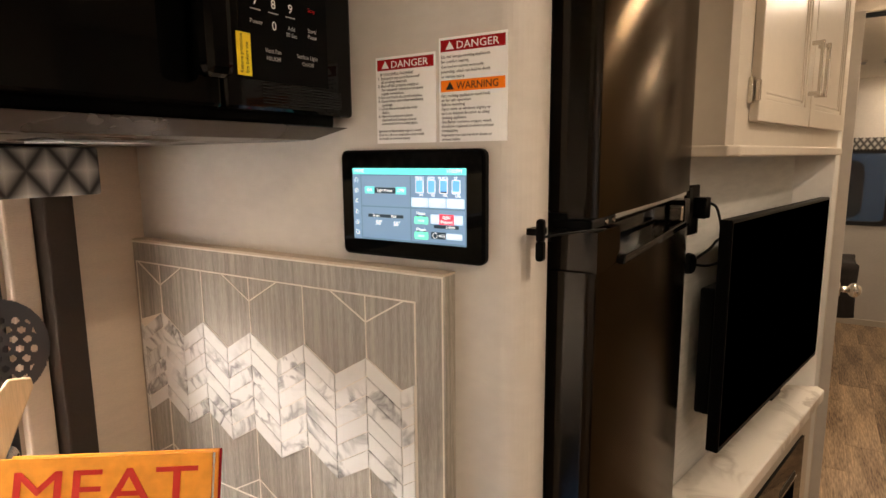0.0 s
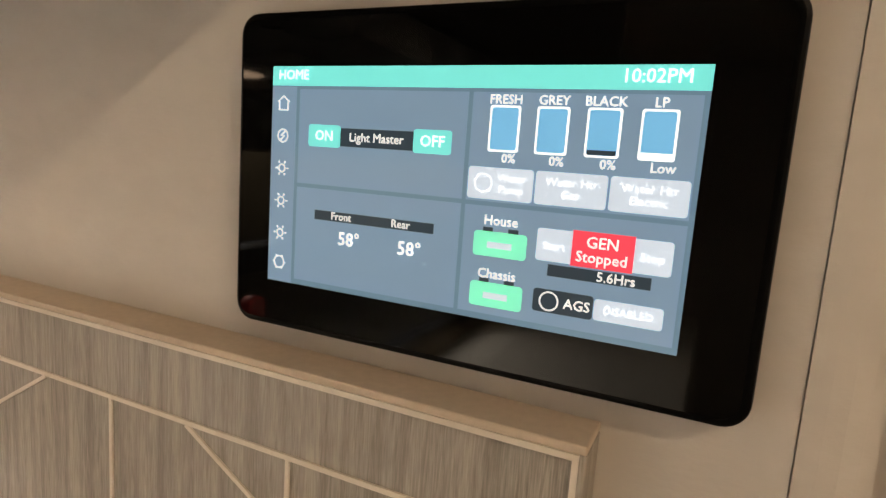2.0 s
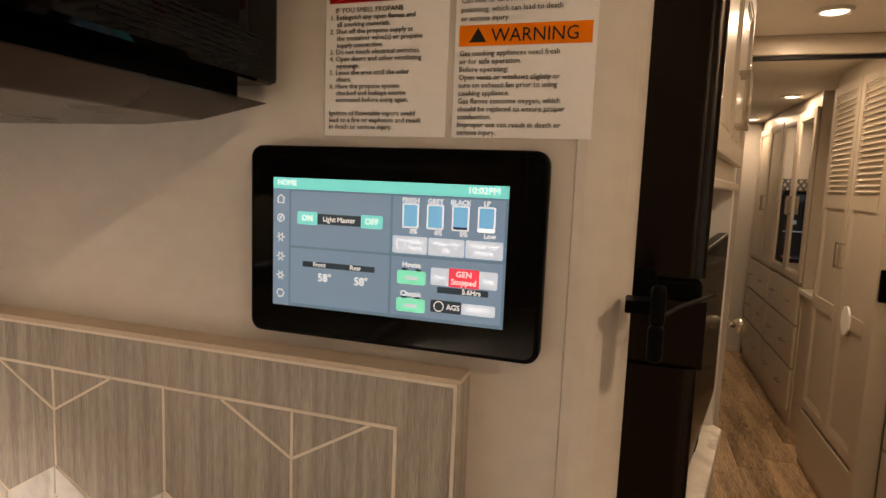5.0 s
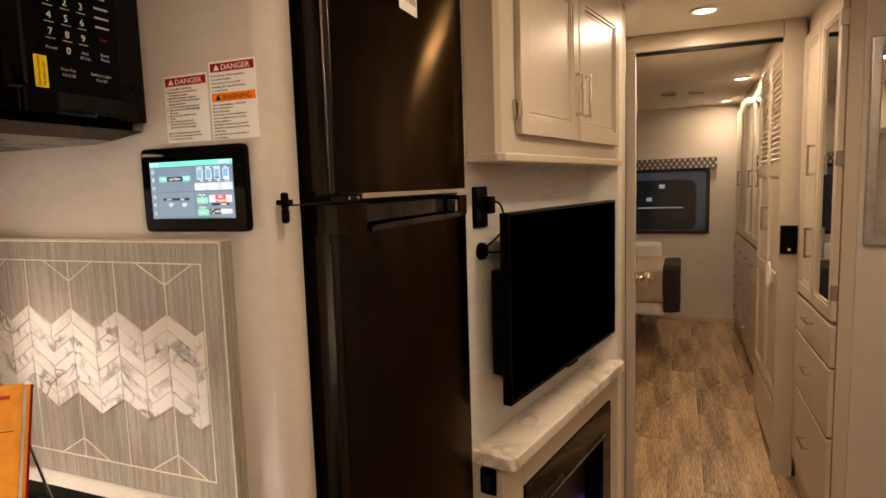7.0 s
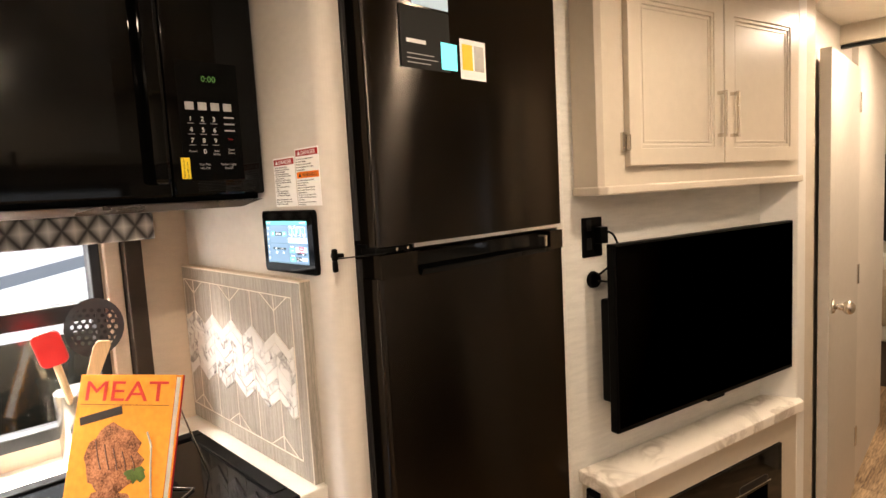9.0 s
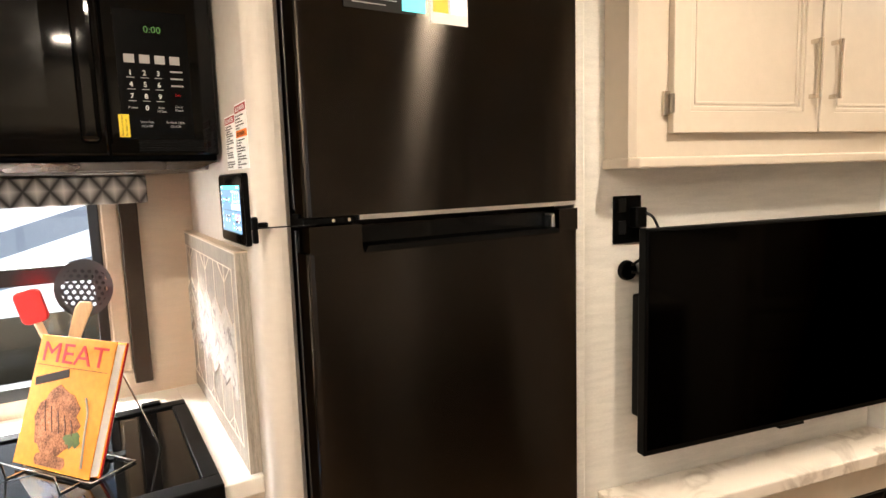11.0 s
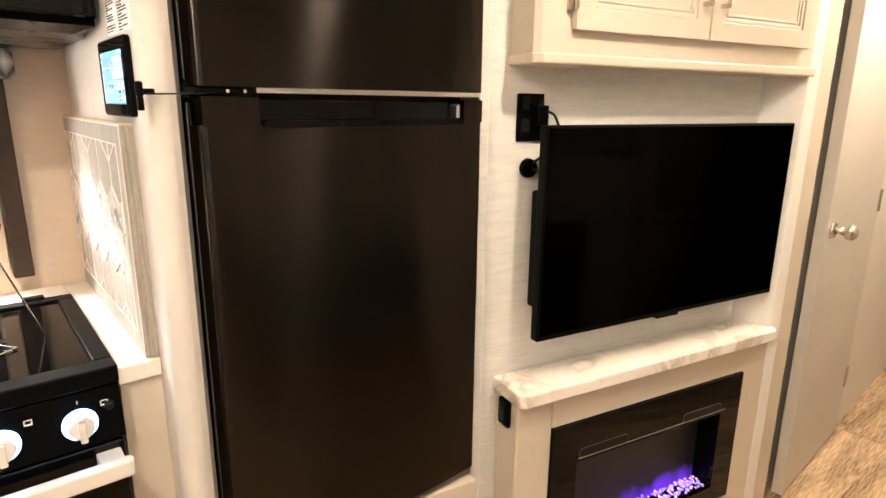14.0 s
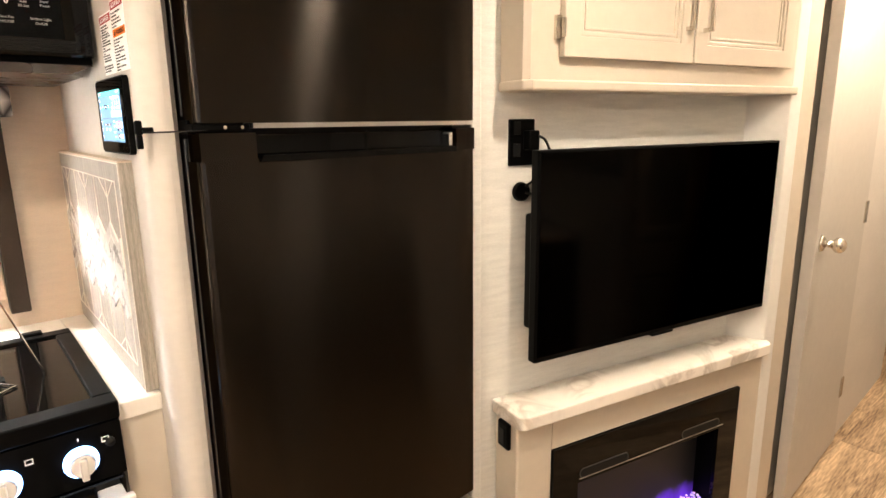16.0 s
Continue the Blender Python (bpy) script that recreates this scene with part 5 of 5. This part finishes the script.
part("fork_picture", tube(arc([(-0.045, -0.001, 0.135), (-0.034, -0.001, 0.11), (-0.03, -0.001, 0.075), (-0.022, -0.001, 0.02)]), 0.0016), SILVER, bk, "printed carving fork")
sd = thing("book_stand", BK, (-0.09, 0.05, -0.008), "silver wire cookbook stand on the range cover", "book stand")
part("front_wire", tube([(-0.16, 0.0, -0.003), (-0.16, -0.035, -0.003), (-0.16, -0.040, 0.028), (-0.02, -0.040, 0.028), (-0.02, -0.035, -0.003), (-0.02, 0.0, -0.003)], 0.0018), CHROME, sd)
part("ledge_wire", tube([(-0.175, 0.004, -0.002), (0.005, 0.004, -0.002), (0.005, 0.09, -0.002), (-0.175, 0.09, -0.002), (-0.175, 0.004, -0.002)], 0.0018), CHROME, sd)
for x in (-0.155, -0.01):
    part("back_leg", tube([(x, 0.036, 0.004), (x, 0.093, 0.16)], 0.0018), CHROME, sd)
    part("prop_leg", tube([(x, 0.093, 0.16), (x + 0.01, 0.15, -0.004)], 0.0018), CHROME, sd)

CX, CY = -0.535, 0.555
ck = thing("utensil_crock", I4, (CX, CY, 0.915), "silver metal crock holding cooking utensils", "crock")
part("pot", cyl((CX, CY, 0.9155), (CX, CY, 1.075), 0.048, 0.052, 32, bev=0.003), CHROME, ck, smooth=True)
sp = thing("slotted_spoon", I4, (CX, CY, 1.0), "black nylon slotted spoon standing in the crock", "spoon")
SM = Matrix.Translation((-0.522, 0.592, 1.205)) @ Matrix.Rotation(radians(78), 4, "Z") @ Matrix.Rotation(radians(8), 4, "Y") @ Matrix.Scale(1.28, 4)
spb = bmesh.new()
holes = [(ax * 0.011 + (0.0055 if az % 2 else 0), az * 0.0095) for ax in range(-3, 4) for az in range(-3, 4)]
N = 88
grid = {}
for i in range(N + 1):
    for j in range(N + 1):
        x, z = -0.046 + 0.092 * i / N, -0.052 + 0.104 * j / N
        grid[i, j] = (x, z)
vs = {}
for i in range(N):
    for j in range(N):
        cxs, czs = (grid[i, j][0] + grid[i + 1, j + 1][0]) / 2, (grid[i, j][1] + grid[i + 1, j + 1][1]) / 2
        if (cxs / 0.045) ** 2 + (czs / 0.051) ** 2 > 1:
            continue
        if any((cxs - hx) ** 2 + (czs - hz) ** 2 < 0.0032 ** 2 for hx, hz in holes) and (cxs / 0.036) ** 2 + (czs / 0.042) ** 2 < 1:
            continue
        q = []
        for a, b in ((i, j), (i + 1, j), (i + 1, j + 1), (i, j + 1)):
            if (a, b) not in vs:
                x, z = grid[a, b]
                vs[a, b] = spb.verts.new((x, 0.012 * (1 - (x / 0.045) ** 2 - (z / 0.051) ** 2), z))
            q.append(vs[a, b])
        spb.faces.new(q)
bmesh.ops.solidify(spb, geom=spb.faces[:], thickness=0.002)
bmesh.ops.transform(spb, verts=spb.verts, matrix=SM)
part("bowl", spb, PLASTIC, sp, "perforated black bowl")
part("shaft", tube([SM @ Vector((0, 0.002, -0.048)), (CX, CY, 0.95)], 0.006), PLASTIC, sp)
st = thing("red_spatula", I4, (CX, CY, 1.0), "red silicone spatula with a pale wooden handle", "spatula")
RM = Matrix.Translation((-0.47, 0.497, 1.186)) @ Matrix.Rotation(radians(70), 4, "Z") @ Matrix.Rotation(radians(-14), 4, "Y")
rbm = prism(rounded(-0.026, 0.026, -0.036, 0.036, 0.014), -0.006, 0.006, "y", bev=0.003)
bmesh.ops.transform(rbm, verts=rbm.verts, matrix=RM)
part("blade", rbm, SILICONE, st, "red silicone blade", smooth=False)
part("handle", tube([RM @ Vector((0, 0, -0.034)), (CX, CY, 0.95)], 0.0075), SPOONWOOD, st, "pale wooden handle")
ws = thing("wooden_spoon", I4, (CX, CY, 1.0), "pale wooden spatula standing in the crock", "spoon")
WM = Matrix.Translation((-0.470, 0.575, 1.135)) @ Matrix.Rotation(radians(75), 4, "Z") @ Matrix.Rotation(radians(20), 4, "Y")
wbm = prism([(-0.010, -0.06), (0.010, -0.06), (0.017, 0.045), (0.012, 0.055), (-0.010, 0.05), (-0.015, 0.035)], -0.004, 0.004, "y", bev=0.002)
bmesh.ops.transform(wbm, verts=wbm.verts, matrix=WM)
part("blade", wbm, SPOONWOOD, ws)
part("handle", tube([WM @ Vector((0, 0, -0.058)), (CX + 0.01, CY, 0.95)], 0.006), SPOONWOOD, ws)

# ---- behind the camera: seen in the mirror and in reflections ----
ew = thing("window_3", I4, (2.3, -0.15, 0.95), "black-framed side window of the living area", "window", kind="structure")
part("frame", box(2.29, 2.35, -0.8, -0.76, 0.95, 1.6), TINT, ew)
for y0, y1, z0, z1 in ((1.26, 1.3, 0.95, 1.6), (-0.76, 1.26, 0.95, 0.99), (-0.76, 1.26, 1.56, 1.6), (0.22, 0.26, 0.99, 1.56)):
    part("frame", box(2.29, 2.35, y0, y1, z0, z1), TINT, ew)
part("middle_bar", box(2.30, 2.34, -0.76, 1.26, 1.24, 1.28), TINT, ew)
p = part("pane", box(2.345, 2.349, -0.76, 1.26, 0.99, 1.56), glass, ew)
p.visible_shadow = False
# Self-glowing backdrop in place of daylight outside the side window.
solid("backdrop", box(14.0, 14.1, -14, 12, -1.2, 7), OUT_WHITE, label="glowing backdrop of a white trailer side outside the side window", category="backdrop", kind="structure")
cu = bmesh.new()
for i in range(25):
    x = 2.262 + 0.012 * math.sin(i * 1.26)
    for z in (0.90, 1.66):
        cu.verts.new((x, -1.18 + 0.016 * i, z))
cu.verts.ensure_lookup_table()
for i in range(24):
    cu.faces.new([cu.verts[q] for q in (2 * i, 2 * i + 2, 2 * i + 3, 2 * i + 1)])
bmesh.ops.solidify(cu, geom=cu.faces[:], thickness=0.003)
solid("curtain", cu, BROWN, base=(2.27, -1.0, 1.66), label="dark pleated curtain hanging beside the side window", category="curtain", smooth=True)
pic = thing("framed_picture", I4, (2.16, -2.6, 1.15), "framed grey print with a white mat on the end wall", "picture")
part("frame", ring_box(2.04, 2.285, 1.14, 1.72, 0.022, -2.599, -2.575, 0.003), SILVER, pic)
part("mat", box(2.062, 2.263, -2.598, -2.588, 1.162, 1.698), PAPER, pic, "white mat")
part("print", box(2.105, 2.22, -2.588, -2.585, 1.25, 1.61), GREYINK, pic, "grey print")
for y in (-0.45, 0.35, 1.15):
    oc = thing("side_overhead_cabinet", I4, (2.1, y, 1.68), "greige overhead cabinet above the side window", "cabinet", "side overhead cabinets")
    part("body", box(1.99, 2.295, y - 0.39, y + 0.39, 1.68, CZ - 0.002), CAB, oc)
    part("door", box(1.97, 1.988, y - 0.37, y + 0.37, 1.70, 2.0, bev=0.004), CAB, oc)

pl = thing("potted_plant", I4, (1.75, 1.95, 0.836), "small green potted plant on the marble-look top", "plant")
part("pot", cyl((1.75, 1.95, 0.8365), (1.75, 1.95, 0.92), 0.035, 0.045, 20), PAPER, pl, smooth=True)
lrng = random.Random(8)
for i in range(40):
    a, e, l = lrng.uniform(0, 6.28), lrng.uniform(0.3, 1.3), lrng.uniform(0.07, 0.14)
    tip = Vector((math.cos(a) * math.cos(e), math.sin(a) * math.cos(e), math.sin(e))) * l
    side = Vector((-math.sin(a), math.cos(a), 0)) * 0.014
    c0 = Vector((1.75, 1.95, 0.915))
    lf = bmesh.new()
    vs2 = [lf.verts.new(v) for v in (c0, c0 + tip * 0.55 + side + Vector((0, 0, 0.01)), c0 + tip, c0 + tip * 0.55 - side + Vector((0, 0, 0.01)))]
    lf.faces.new(vs2)
    bmesh.ops.solidify(lf, geom=lf.faces[:], thickness=0.001)
    part("leaf", lf, PLANT, pl)

# ---- floor planks ----
floor = bpy.data.objects["floor"]
PW, PL = 0.152, 0.92
plank_mesh = finish(box(-PW / 2 + 0.0006, PW / 2 - 0.0006, -PL / 2 + 0.0006, PL / 2 - 0.0006, -0.004, 0.0, bev=0.0008, seg=1), "plank", PLANK)
prng = random.Random(11)
for i in range(-5, 16):
    shift = prng.uniform(0, PL)
    for j in range(-4, 8):
        x, y = 0.30 + PW * i, j * PL + shift
        if not (-0.6 < x < 2.3 and -2.3 < y < 6.7):
            continue
        ob = new("plank", plank_mesh)
        ob.parent = floor
        ob.location = (x, y, 0)
